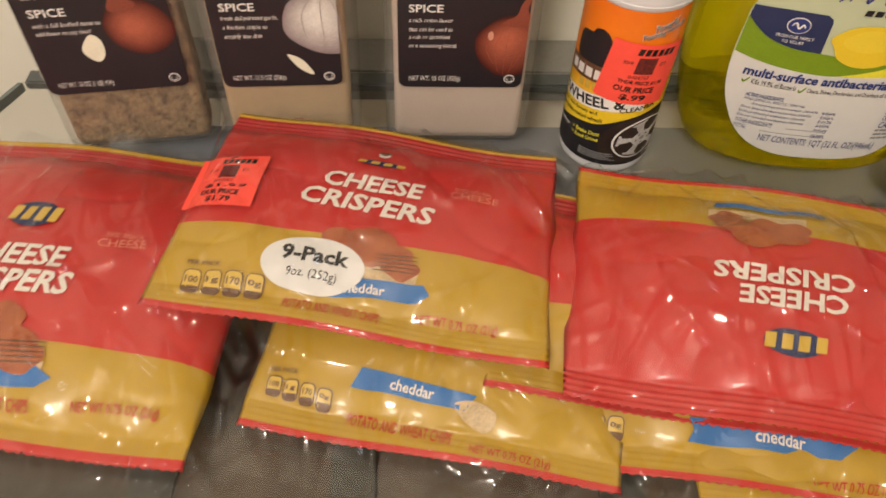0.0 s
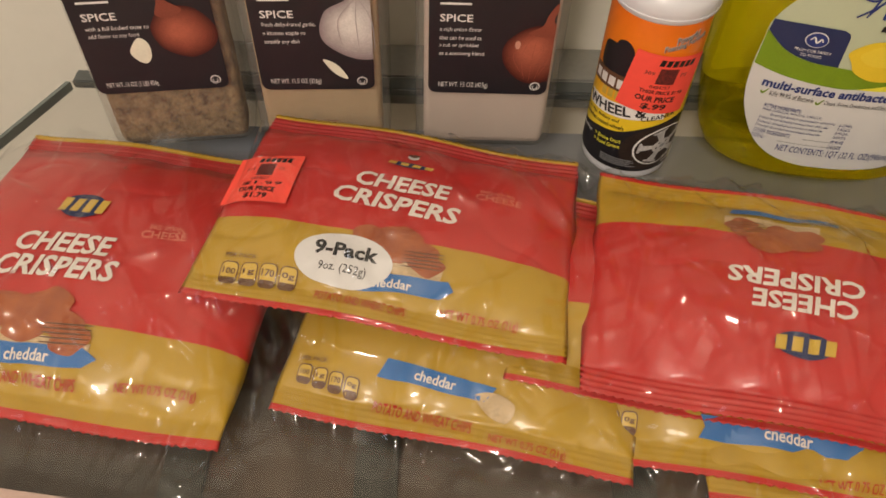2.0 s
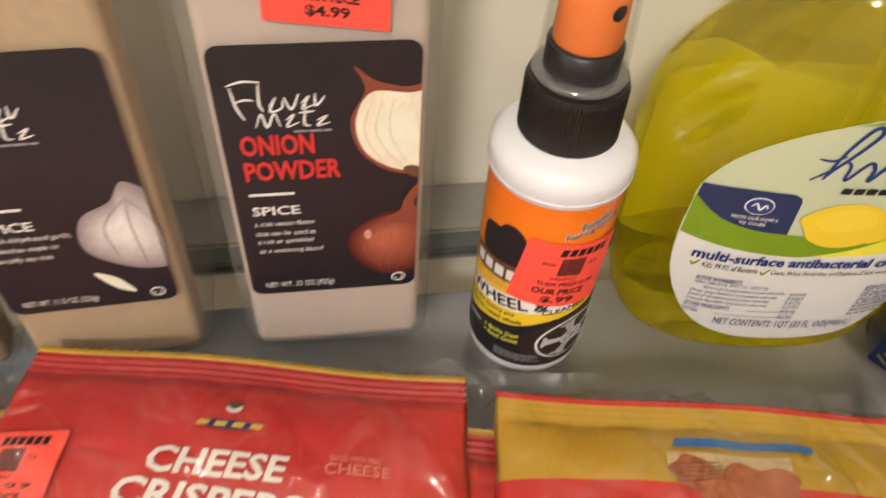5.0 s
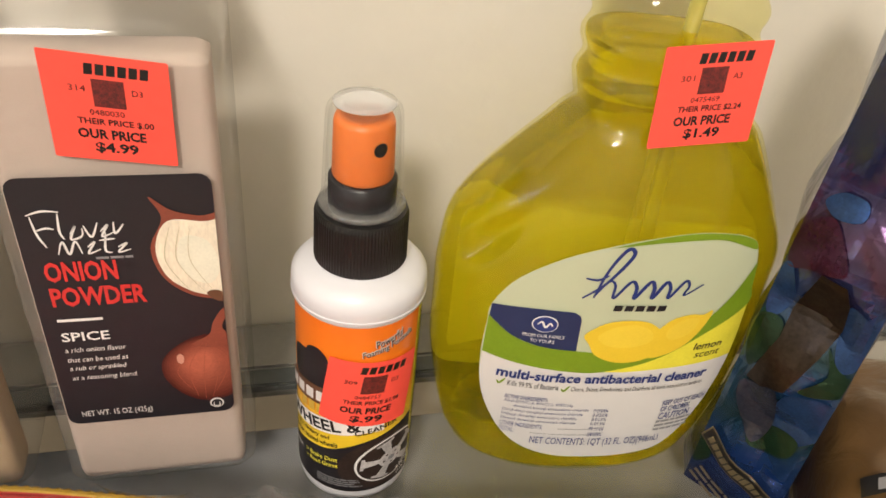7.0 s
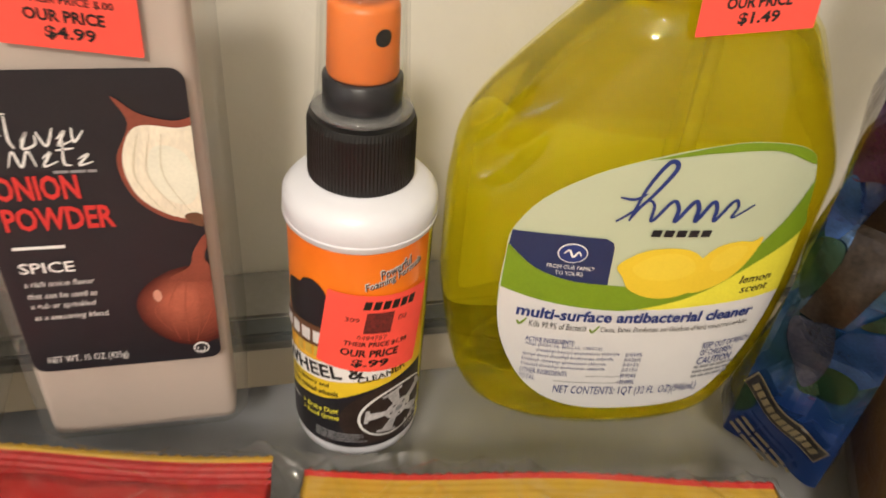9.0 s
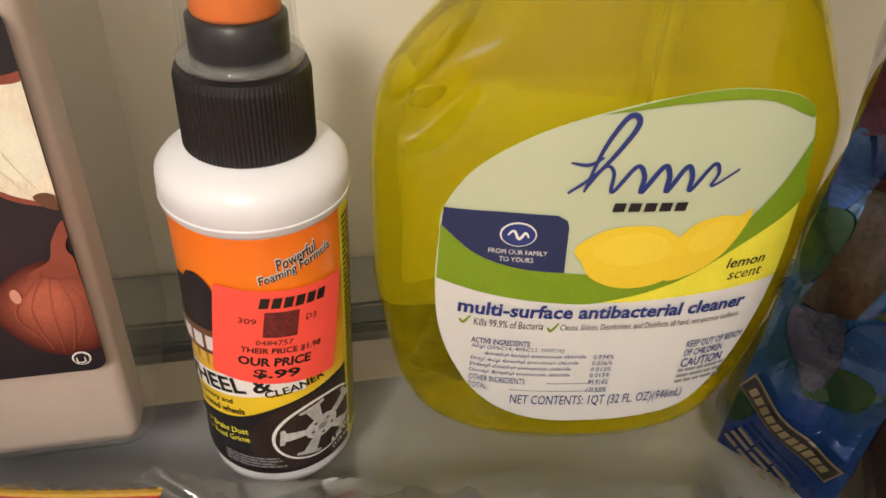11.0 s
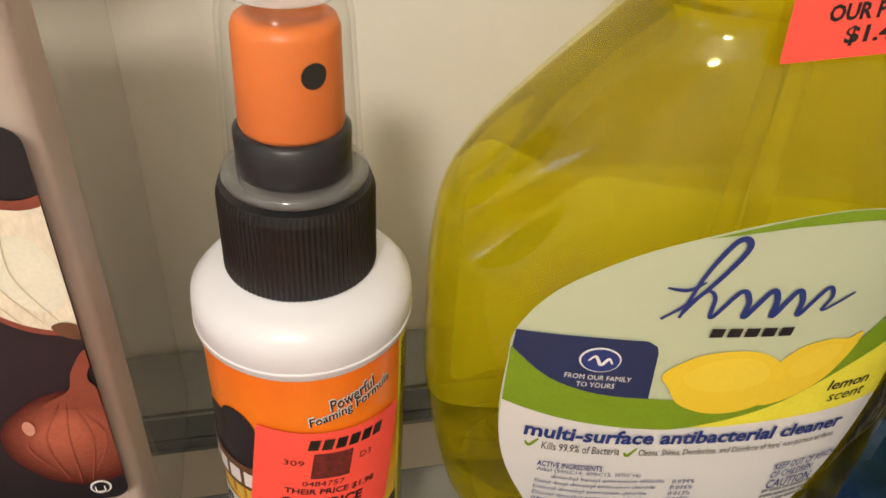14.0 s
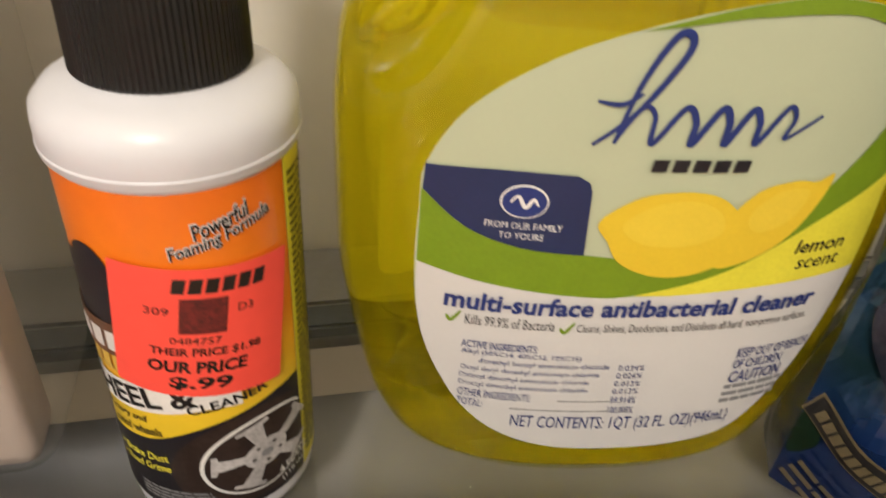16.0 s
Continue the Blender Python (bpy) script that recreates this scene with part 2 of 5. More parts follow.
def loft(rings, caps=True):
    """Skin over rings of equal count, from bottom to top."""
    bm = bmesh.new()
    rows = [[bm.verts.new(p) for p in ring] for ring in rings]
    n = len(rows[0])
    for a, b in zip(rows, rows[1:]):
        for k in range(n):
            bm.faces.new((a[k], a[(k + 1) % n], b[(k + 1) % n], b[k]))
    if caps:
        bm.faces.new(rows[0][::-1])
        bm.faces.new(rows[-1])
    return bm


def round_rect(hw, hd, r, z, steps=6):
    out = []
    for cx, cy, a0 in ((hw - r, hd - r, 0), (-hw + r, hd - r, 90), (-hw + r, -hd + r, 180), (hw - r, -hd + r, 270)):
        for k in range(steps + 1):
            a = radians(a0 + 90 * k / steps)
            out.append((cx + r * math.cos(a), cy + r * math.sin(a), z))
    return out


def circle(r, z, n=64, ribs=0.0):
    return [((r + (ribs if k % 2 else 0)) * math.cos(2 * math.pi * k / n), (r + (ribs if k % 2 else 0)) * math.sin(2 * math.pi * k / n), z) for k in range(n)]


def lathe(profile, n=64):
    return loft([circle(r, z, n) for r, z in profile])


def mapped(bm, at, depth, step=0.0, step_v=0.0):
    """Cuts a flat shape (metres, x right and y up) fine enough and lays it on a surface at(u, v, depth)."""
    for k, size in ((0, step), (1, step_v or step)):
        if not size:
            continue
        lo, hi = min(v.co[k] for v in bm.verts), max(v.co[k] for v in bm.verts)
        c = math.floor(lo / size) * size + size
        while c < hi:
            co, no = Vector((0, 0, 0)), Vector((0, 0, 0))
            co[k], no[k] = c, 1
            bmesh.ops.bisect_plane(bm, geom=bm.verts[:] + bm.edges[:] + bm.faces[:], plane_co=co, plane_no=no)
            c += size
    for v in bm.verts:
        v.co = at(v.co.x, v.co.y, depth)
    return bm


def shape(points, unit=0.001):
    bm = bmesh.new()
    f = bm.faces.new([bm.verts.new((x * unit, y * unit, 0)) for x, y in points])
    f.normal_update()
    if f.normal.z < 0:
        f.normal_flip()
    bmesh.ops.triangulate(bm, faces=bm.faces[:])
    return bm


def curve_points(knots, closed=True, per=6):
    """A smooth line through a few knots."""
    out, n = [], len(knots)
    for i in range(n if closed else n - 1):
        p0, p1, p2, p3 = (Vector(knots[j % n] if closed else knots[min(max(j, 0), n - 1)]) for j in (i - 1, i, i + 1, i + 2))
        for k in range(per):
            t = k / per
            q = 0.5 * (2 * p1 + (p2 - p0) * t + (2 * p0 - 5 * p1 + 4 * p2 - p3) * t * t + (3 * p1 - p0 - 3 * p2 + p3) * t ** 3)
            out.append((q.x, q.y))
    if not closed:
        out.append(tuple(knots[-1]))
    return out


def stroke(knots, width, per=8):
    """A pen stroke in mm along a smooth line, thin at its ends."""
    pts = [Vector(p) for p in curve_points(knots, False, per)]
    bm = bmesh.new()
    pairs = []
    for i, p in enumerate(pts):
        d = (pts[min(i + 1, len(pts) - 1)] - pts[max(i - 1, 0)]).normalized()
        w = width / 2 * (0.45 + 0.55 * math.sin(math.pi * min(max(i / (len(pts) - 1), 0.02), 0.98)))
        o = Vector((-d.y, d.x)) * w
        pairs.append([bm.verts.new(((p + s * o).x * 0.001, (p + s * o).y * 0.001, 0)) for s in (1, -1)])
    for a, b in zip(pairs, pairs[1:]):
        bm.faces.new((a[0], a[1], b[1], b[0]))
    return bm


def oval(cx, cy, rx, ry, n=32):
    return [(cx + rx * math.cos(2 * math.pi * k / n), cy + ry * math.sin(2 * math.pi * k / n)) for k in range(n)]


def rounded(x0, x1, y0, y1, r):
    return [((x0 + x1) / 2 + x, (y0 + y1) / 2 + y) for x, y, _ in round_rect((x1 - x0) / 2, (y1 - y0) / 2, r, 0, 4)]


def turned(points, degrees, cx=0.0, cy=0.0):
    c, s = math.cos(radians(degrees)), math.sin(radians(degrees))
    return [(cx + c * (x - cx) - s * (y - cy), cy + s * (x - cx) + c * (y - cy)) for x, y in points]


def lettering(text, x, y, w, h, turn=0.0, lean=0.0, bold=0.0, flip=False):
    """Flat letters in mm: lower left at x, y, fitted to w by h."""
    cu = bpy.data.curves.new("letters", "FONT")
    cu.body, cu.size, cu.resolution_u, cu.shear, cu.offset = text, 1, 2, lean, bold
    tmp = bpy.data.objects.new("letters", cu)
    me = bpy.data.meshes.new_from_object(tmp)
    bm = bmesh.new()
    bm.from_mesh(me)
    bpy.data.objects.remove(tmp)
    bpy.data.curves.remove(cu)
    bpy.data.meshes.remove(me)
    xs = [v.co.x for v in bm.verts]
    ys = [v.co.y for v in bm.verts]
    sx = w / (max(xs) - min(xs))
    sy = h / (max(ys) - min(ys))
    c, s = math.cos(radians(turn)), math.sin(radians(turn))
    for v in bm.verts:
        a, b = (v.co.x - min(xs)) * sx, (v.co.y - min(ys)) * sy
        v.co = Vector(((x + c * a - s * b) * 0.001, (y + s * a + c * b) * 0.001, 0))
    if flip:
        for v in bm.verts:
            v.co.x, v.co.y = -v.co.x, -v.co.y
    return bm


def bars(x, y, w, count, pitch, thick, rng, turn=0.0, shortest=0.7):
    """Plain bars for writing too small to read."""
    bm = bmesh.new()
    c, s = math.cos(radians(turn)), math.sin(radians(turn))
    for k in range(count):
        a = 0.0
        end = w * rng.uniform(shortest, 1)
        while a < end:
            b = min(end, a + rng.uniform(2.0, 5.0) * thick)
            q = [(a, -k * pitch), (b, -k * pitch), (b, -k * pitch + thick), (a, -k * pitch + thick)]
            bm.faces.new([bm.verts.new(((x + c * u - s * v) * 0.001, (y + s * u + c * v) * 0.001, 0)) for u, v in q])
            a = b + thick * 0.5
    return bm


def blocks(x, y, w, h, count, turn=0.0):
    """A row of plain slanted blocks that stands for a name."""
    bm = bmesh.new()
    c, s = math.cos(radians(turn)), math.sin(radians(turn))
    for k in range(count):
        a, b = w * k / count, w * (k + 0.76) / count
        q = [(a, 0), (b, 0), (b + 0.12 * h, h), (a + 0.12 * h, h)]
        bm.faces.new([bm.verts.new(((x + c * u - s * v) * 0.001, (y + s * u + c * v) * 0.001, 0)) for u, v in q])
    return bm


def sticker(parent, at, cx, cy, w, h, turn, price, step, depth, codes, theirs, skew=0.0):
    """A red price sticker with its printing, laid on a surface."""
    def place(u, v, d):
        c, s = math.cos(radians(turn)), math.sin(radians(turn))
        a, b = u + skew * v, v
        return at(cx * 0.001 + c * a - s * b, cy * 0.001 + s * a + c * b, d)
    tag = part("price_sticker", mapped(shape(rounded(-w / 2, w / 2, -h / 2, h / 2, 0.6)), place, depth, step), STICKER, parent,
               "red paper price sticker with black print")
    d = depth + 0.00012
    k = w / 33.0
    def put(name, bm):
        part(name, mapped(bm, place, d, step), BLACK, tag, "", False)
    put("store_mark", blocks(-5.5 * k, 10.2 * k, 17 * k, 3.2 * k, 6))
    part("code_patch", mapped(shape([(-4 * k, 0.8 * k), (4.3 * k, 0.8 * k), (4.3 * k, 9 * k), (-4 * k, 9 * k)]), place, d, step), CODE_PATCH, tag, "", False)
    put("lettering", lettering(codes[0], -10 * k, 5 * k, 4.3 * k, 1.8 * k))
    put("lettering", lettering(codes[1], 6.2 * k, 5 * k, 2.8 * k, 1.8 * k))
    put("number_bar", lettering(codes[2], -5.5 * k, -1.8 * k, 9 * k, 1.7 * k))
    put("lettering", lettering(theirs, -9 * k, -5 * k, 20 * k, 2.2 * k, 0, 0, 0.02))
    put("lettering", lettering("OUR PRICE", -9.5 * k, -9.2 * k, 18 * k, 3.1 * k, 0, 0, 0.035))
    put("lettering", lettering(price, -5.5 * k, -13.8 * k, 11.5 * k, 3.6 * k, 0, 0, 0.03))
    return tag


# ---- the room ----
def slab(name, x0, x1, y0, y1, z0, z1, material, label, cat):
    return tagged(part(name, box(x0, x1, y0, y1, z0, z1), material, None, "", False), label, cat, kind="structure")


slab("wall_back", -2.0, 2.0, 0.1135, 0.21, -0.75, 1.7, PAINT_WALL, "off-white painted wall behind the glass shelf", "wall")
slab("wall_left", -2.1, -2.0, -2.5, 0.20, -0.75, 1.7, PAINT_WALL, "off-white painted side wall of the room", "wall")
slab("wall_right", 2.0, 2.1, -2.5, 0.20, -0.75, 1.7, PAINT_WALL, "off-white painted side wall of the room", "wall")
slab("wall_front", -2.1, 2.1, -2.6, -2.5, -0.75, 1.7, PAINT_WALL, "off-white painted wall behind the camera", "wall")
slab("floor", -2.1, 2.1, -2.6, 0.2, -0.85, -0.75, CARPET, "dark brown carpeted floor of the room", "floor")
slab("ceiling", -2.1, 2.1, -2.6, 0.2, 1.7, 1.8, PAINT_CEIL, "plain white painted ceiling", "ceiling")

# ---- glass-topped stand ----
TOP = -0.011  # level of the glass top
stand = thing("glass_stand", pose(0, 0, TOP), "glass-topped stand with grey rails against the wall", "stand")


def prism(points, z0, z1):
    return loft([[(x, y, z0) for x, y in points], [(x, y, z1) for x, y in points]])


glass_top = part("glass_top", prism([(-0.360, -0.125), (-0.274, 0.069), (0.42, 0.069), (0.50, -0.125), (0.50, -0.33), (-0.36, -0.33)], -0.006, 0.0),
                 GLASS_TOP, stand, "clear greenish glass top", False)
part("rear_edge", box(-0.274, 0.42, 0.0695, 0.0805, -0.006, -0.0005, 0.001), GLASS_EDGE, stand, "dark polished rear glass edge", False)
part("rear_rail", box(-0.20, 0.42, 0.081, 0.1130, -0.022, -0.0008, 0.0015), RAIL, stand, "grey metal rear rail", False)
part("side_edge", prism([(-0.362, -0.125), (-0.277, 0.069), (-0.2745, 0.069), (-0.3605, -0.125)], -0.006, -0.0005), SIDE_EDGE, stand, "polished greenish side glass edge", False)
part("lower_board", prism([(-0.30, -0.34), (-0.30, -0.125), (-0.238, 0.068), (0.42, 0.068), (0.48, -0.125), (0.48, -0.34)], -0.046, -0.030), BOARD, stand, "brown streaked board under the glass", False)
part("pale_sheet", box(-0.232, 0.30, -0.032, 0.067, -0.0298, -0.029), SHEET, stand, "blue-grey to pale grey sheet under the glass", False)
for x in (-0.168, -0.088, 0.02):
    part("cross_strip", box(x - 0.009, x + 0.009, -0.335, -0.09, -0.0298, -0.027), DARK_STRIP, stand, "dark strip under the glass", False)
for x in (-0.24, 0.40):
    for y in (-0.30, 0.04):
        part("leg", lathe([(0.015, -0.741), (0.015, -0.046)], 20), BLACK_PLASTIC, stand).location = (x, y, 0)


# ---- spice jars ----
def jar_ring(hw, hd, r, z, y=0.0):
    """A rounded rectangle whose flat sides keep their own vertices close to the corners."""
    pts, out = round_rect(hw, hd, r, z), []
    for k, p in enumerate(pts):
        p, nxt = Vector(p), Vector(pts[(k + 1) % len(pts)])
        out.append(p)
        gap = nxt - p
        if k % 7 == 6 and gap.length > 0.004:
            out += [p + gap.normalized() * 0.001, nxt - gap.normalized() * 0.001]
        elif k % 7 == 6:
            out += [p + gap / 3, p + gap * 2 / 3]
    return [(p.x, p.y + y, p.z) for p in out]


def jar(x, y, yaw, width, content, label_text):
    hw, hd, top = width / 2, 0.034, 0.179
    base = thing("spice_jar", pose(x, y, TOP + 0.002, 0, 0, yaw), label_text, "jar", "spice jars in a row")
    outer = [(0.006, 0.006, 0.006, -0.002), (0.0018, 0.0018, 0.0075, -0.0008), (0, 0, 0.008, 0.003), (0, 0, 0.008, 0.004), (0, 0, 0.008, top - 0.009), (0, 0, 0.008, top - 0.008),
             (0.0008, 0.0008, 0.009, top - 0.002), (0.003, 0.003, 0.010, top + 0.003), (0.0075, 0.0065, 0.012, top + 0.0075), (0.013, 0.0115, 0.014, top + 0.0105)]
    rings = [jar_ring(hw - a, hd - b, r, z) for a, b, r, z in outer] + [jar_ring(0.0195, 0.0195, 0.0193, top + h) for h in (0.012, 0.02)]
    part("shell", loft(rings), JAR_CLEAR, base, "clear plastic jar wall")
    i, deep = 0.0042, 0.009  # the contents fill only the front part, leaving the sides see-through behind
    inner = [(0.003, 0.003, -0.0004), (0.0005, 0.0034, 0.001), (0, 0.0034, 0.004), (0, 0.0034, 0.005), (0, 0.0034, 0.172), (0, 0.0034, 0.173), (0.0025, 0.003, 0.175)]
    part("contents", loft([jar_ring(hw - i - a, deep - a, r, z, deep + 0.0024 - hd) for a, r, z in inner]), content, base)
    lid = part("lid", loft([circle(0.0235, top + 0.012, 72, 0.0006), circle(0.0235, top + 0.026, 72, 0.0006), circle(0.022, top + 0.028, 72)]), BLACK_PLASTIC, base, "black ribbed screw lid")
    front = lambda u, v, d: Vector((u, -hd - d, v + 0.009))
    return base, front


def spice_label(base, front, heading, lines, net, x0=-29.0, x1=29.0, pictures="onion"):
    lab = part("label", mapped(shape(rounded(x0, x1, 26, 130.5, 4)), front, 0.0004), CHARCOAL, base, "dark paper label with printed pictures", False)
    def put(name, bm, material, d=0.0008):
        part(name, mapped(bm, front, d), material, lab, "", False)
    def cut(points):
        return [(min(x, x1), y) for x, y in points]
    # script mark, drawn as plain pen strokes
    w = x1 - x0
    for knots in ([(0, 15), (1, 8), (3, 3)], [(-1, 15.5), (4, 17), (9, 16.5)], [(0.5, 9.5), (4, 10.5), (6.5, 10)], [(8.5, 16), (8, 9), (9, 6)], [(11, 8), (13, 11), (11, 6), (14.5, 7), (15, 10)],
                  [(15.5, 11), (17.5, 6.5), (20, 12)], [(20.5, 8.5), (23, 11), (20.8, 6.5), (24.5, 8)], [(25, 12), (25, 7.5), (28, 11)],
                  [(6, 0), (8, 5), (9.5, 0), (12, 5), (13.5, 0)], [(15.5, 2.5), (18, 4.5), (15.5, 0), (19.5, 1.5)], [(22, 8), (21, 1), (23, 0)], [(19.5, 5), (24.5, 5.5)], [(25, 2), (28, 3.5), (25, 0), (29, 1)]):
        put("script_mark", stroke([(x0 + 5 + 0.92 * a, 103 + 0.95 * b) for a, b in knots], 0.75), WHITE)
    put("small_print", bars(x0 + 21, 100.6, 11, 1, 1, 0.9, random.Random(5), shortest=0.99), GREY)
    if heading:
        put("lettering", lettering(heading[0], x0 + 5, 92.2, 21.5, 8.0, 0, 0, 0.03), RED)
        put("lettering", lettering(heading[1], x0 + 5, 82.0, 29, 8.0, 0, 0, 0.03), RED)
    put("rule", shape([(x0 + 5, 75.6), (x0 + 19, 75.6), (x0 + 19, 76.7), (x0 + 5, 76.7)]), WHITE)
    put("lettering", lettering("SPICE", x0 + 5, 66.8, 15, 4.0, 0, 0, 0.015), WHITE)
    for k, line in enumerate(lines):
        put("lettering", lettering(line, x0 + 5, 61.8 - 4.6 * k, len(line) * 1.02, 2.8 if any(c in line for c in "gpy") else 2.2, 0, 0.2), WHITE)
    put("lettering", lettering(net, x0 + 5, 29.2, 24, 3.6), WHITE)
    for r, mat, d in ((2.5, WHITE, 0.0006), (2.0, CHARCOAL, 0.0008)):
        put("mark_ring", shape(oval(x1 - 6, 31.3, r, r)), mat, d + 0.0002)
    put("mark_ring", stroke([(x1 - 7, 32.3), (x1 - 7, 30.6), (x1 - 6, 30.2), (x1 - 5, 30.6), (x1 - 5, 32.3)], 0.5), WHITE, 0.0014)
    def shaded(name, points, tones, hx, hy):
        """A printed round thing: tones step up towards its lit side."""
        for k, tone in enumerate(tones):
            f = 1 - 0.068 * k
            put(name, shape(cut([(hx + (x - hx) * f, hy + (y - hy) * f) for x, y in points])), tone, 0.0006 + 0.00005 * k)
    if pictures == "onion":
        put("onion_picture", shape(cut(curve_points([(x0 + 39, 123), (x0 + 42, 115), (x0 + 37.5, 104), (x0 + 40, 92), (x0 + 48, 84), (x0 + 58, 81.5), (x0 + 64, 83), (x0 + 64, 114), (x0 + 53, 115.5), (x0 + 45, 118)]))), SKIN_TONES[5])
        put("onion_picture", shape(cut(curve_points([(x0 + 43.5, 114), (x0 + 39, 104), (x0 + 41, 93), (x0 + 48, 86), (x0 + 57, 83), (x0 + 64, 84), (x0 + 64, 112), (x0 + 54, 113.5)]))), ONION_FLESH, 0.0011)
        for a, b, c in ((44, 41.5, 48), (47, 45, 52), (50, 49, 55)):
            put("onion_picture", stroke([(x0 + a, 112), (x0 + b, 99), (x0 + c, 86)], 0.26), VEIN, 0.0013)
        put("onion_picture", shape(cut(curve_points([(x0 + 47.5, 108), (x0 + 45, 99), (x0 + 49, 91), (x0 + 55, 89), (x0 + 58, 96), (x0 + 55, 106)]))), CREAM, 0.0012)
        put("onion_picture", shape(cut(curve_points([(x0 + 53, 85), (x0 + 55, 82), (x0 + 58, 81), (x0 + 59, 84), (x0 + 56, 86)]))), BROWN, 0.0014)
        cx = x0 + 50
        shaded("onion_picture", curve_points([(cx + 3, 66), (cx - 6, 63.5), (cx - 14, 56), (cx - 15, 47), (cx - 10, 38), (cx - 2, 33), (cx + 8, 35), (cx + 15, 44), (cx + 17, 55), (cx + 9, 65)]), SKIN_TONES, cx - 3, 54)
        for a, top, low in ((-10, 61, 40), (-6, 62.5, 36), (-1, 62, 34.5), (4, 61, 35), (7, 60, 38)):  # darker ribs running down the skin
            put("onion_picture", stroke([(cx + 1 + 0.25 * a, top), (cx + a, 50), (cx - 1 + 0.5 * a, low)], 0.28), SKIN_TONES[8], 0.0013)
        put("onion_picture", shape(oval(cx - 8.5, 55.5, 1.3, 2.4, 14)), SHEEN, 0.00135)
        put("onion_picture", shape(cut(curve_points([(cx + 8, 78), (cx + 4, 72), (cx + 2, 66), (cx - 4, 62), (cx + 4, 60), (cx + 12, 63), (cx + 7, 68), (cx + 8, 73), (cx + 12, 76)]))), SKIN_TONES[5], 0.0013)
    elif pictures == "garlic":
        shaded("garlic_picture", curve_points([(x0 + 50, 84), (x0 + 44, 76), (x0 + 34, 70), (x0 + 31, 58), (x0 + 36, 50), (x0 + 48, 44), (x0 + 60, 46), (x0 + 66, 60), (x0 + 60, 74)]), GARLIC_TONES, x0 + 44, 64)
        for a, b in ((40, 52), (48, 47), (55, 50)):
            put("garlic_picture", stroke([(x0 + 49, 78), (x0 + a, 66), (x0 + a + 1, b)], 0.5), GARLIC_TONES[3], 0.0014)
        put("garlic_picture", shape(curve_points([(x0 + 31, 44), (x0 + 37, 41.5), (x0 + 41, 36), (x0 + 42, 32.5), (x0 + 36, 36)])), CREAM)
    else:
        cx = x0 + 46
        shaded("onion_picture", curve_points([(cx - 5, 72), (cx - 11, 66), (cx - 13, 59), (cx - 9, 50), (cx + 2, 45), (cx + 13, 50), (cx + 16, 60), (cx + 8, 71)]), SKIN_TONES, cx - 1, 60)
        put("onion_picture", shape(cut(curve_points([(cx - 8, 88), (cx - 7, 76), (cx - 9, 69), (cx - 3, 67), (cx + 3, 71), (cx - 3, 76), (cx - 4, 82)]))), SKIN_TONES[5], 0.0013)
        put("garlic_picture", shape(curve_points([(x0 + 26, 57), (x0 + 30, 54), (x0 + 30, 47), (x0 + 27, 43), (x0 + 23, 45), (x0 + 21, 50)])), CREAM)
    return lab


VEIN, SHEEN = ink("onion_vein", (0.55, 0.50, 0.33)), ink("onion_sheen", (0.62, 0.30, 0.22))


def tones(name, dark, light, count=12):
    """Inks stepping evenly from dark to light."""
    return [ink(name, tuple(a + (b - a) * k / (count - 1) for a, b in zip(dark, light)), 0.42, 0.12) for k in range(count)]


SKIN_TONES = tones("skin_tone", (0.075, 0.012, 0.008), (0.44, 0.12, 0.07))
GARLIC_TONES = tones("garlic_tone", (0.28, 0.23, 0.24), (0.74, 0.71, 0.68))



onion_jar, onion_front = jar(-0.0415, 0.056, 0, 0.071, POWDER, "clear plastic spice jar full of pale onion powder with dark label")
spice_label(onion_jar, onion_front, ("ONION", "POWDER"), ("a rich onion flavor", "that can be used as", "a rub or sprinkled", "as a seasoning blend."), "NET WT. 15 OZ (425g)")
sticker(onion_jar, onion_front, 4.0, 151.5, 33, 32, -8, "$4.99", 0, 0.0005, ("314", "D3", "0480030"), "THEIR PRICE $.00", -0.12)
garlic_jar, garlic_front = jar(-0.1255, 0.056, 3, 0.068, GARLIC, "clear plastic spice jar full of tan garlic powder with dark label")
spice_label(garlic_jar, garlic_front, None, ("fresh dehydrated garlic,", "a kitchen staple to", "amplify any dish"), "NET WT. 11.5 OZ (326g)", -28.0, 27.0, "garlic")
minced_jar, minced_front = jar(-0.2015, 0.052, 8, 0.073, MINCED, "clear plastic spice jar of coarse brown minced onion with dark label")
spice_label(minced_jar, minced_front, None, ("with a full bodied taste to", "add flavor to any food"), "NET WT. 16 OZ (1 LB) 454g", -33.0, 29.0, "both")


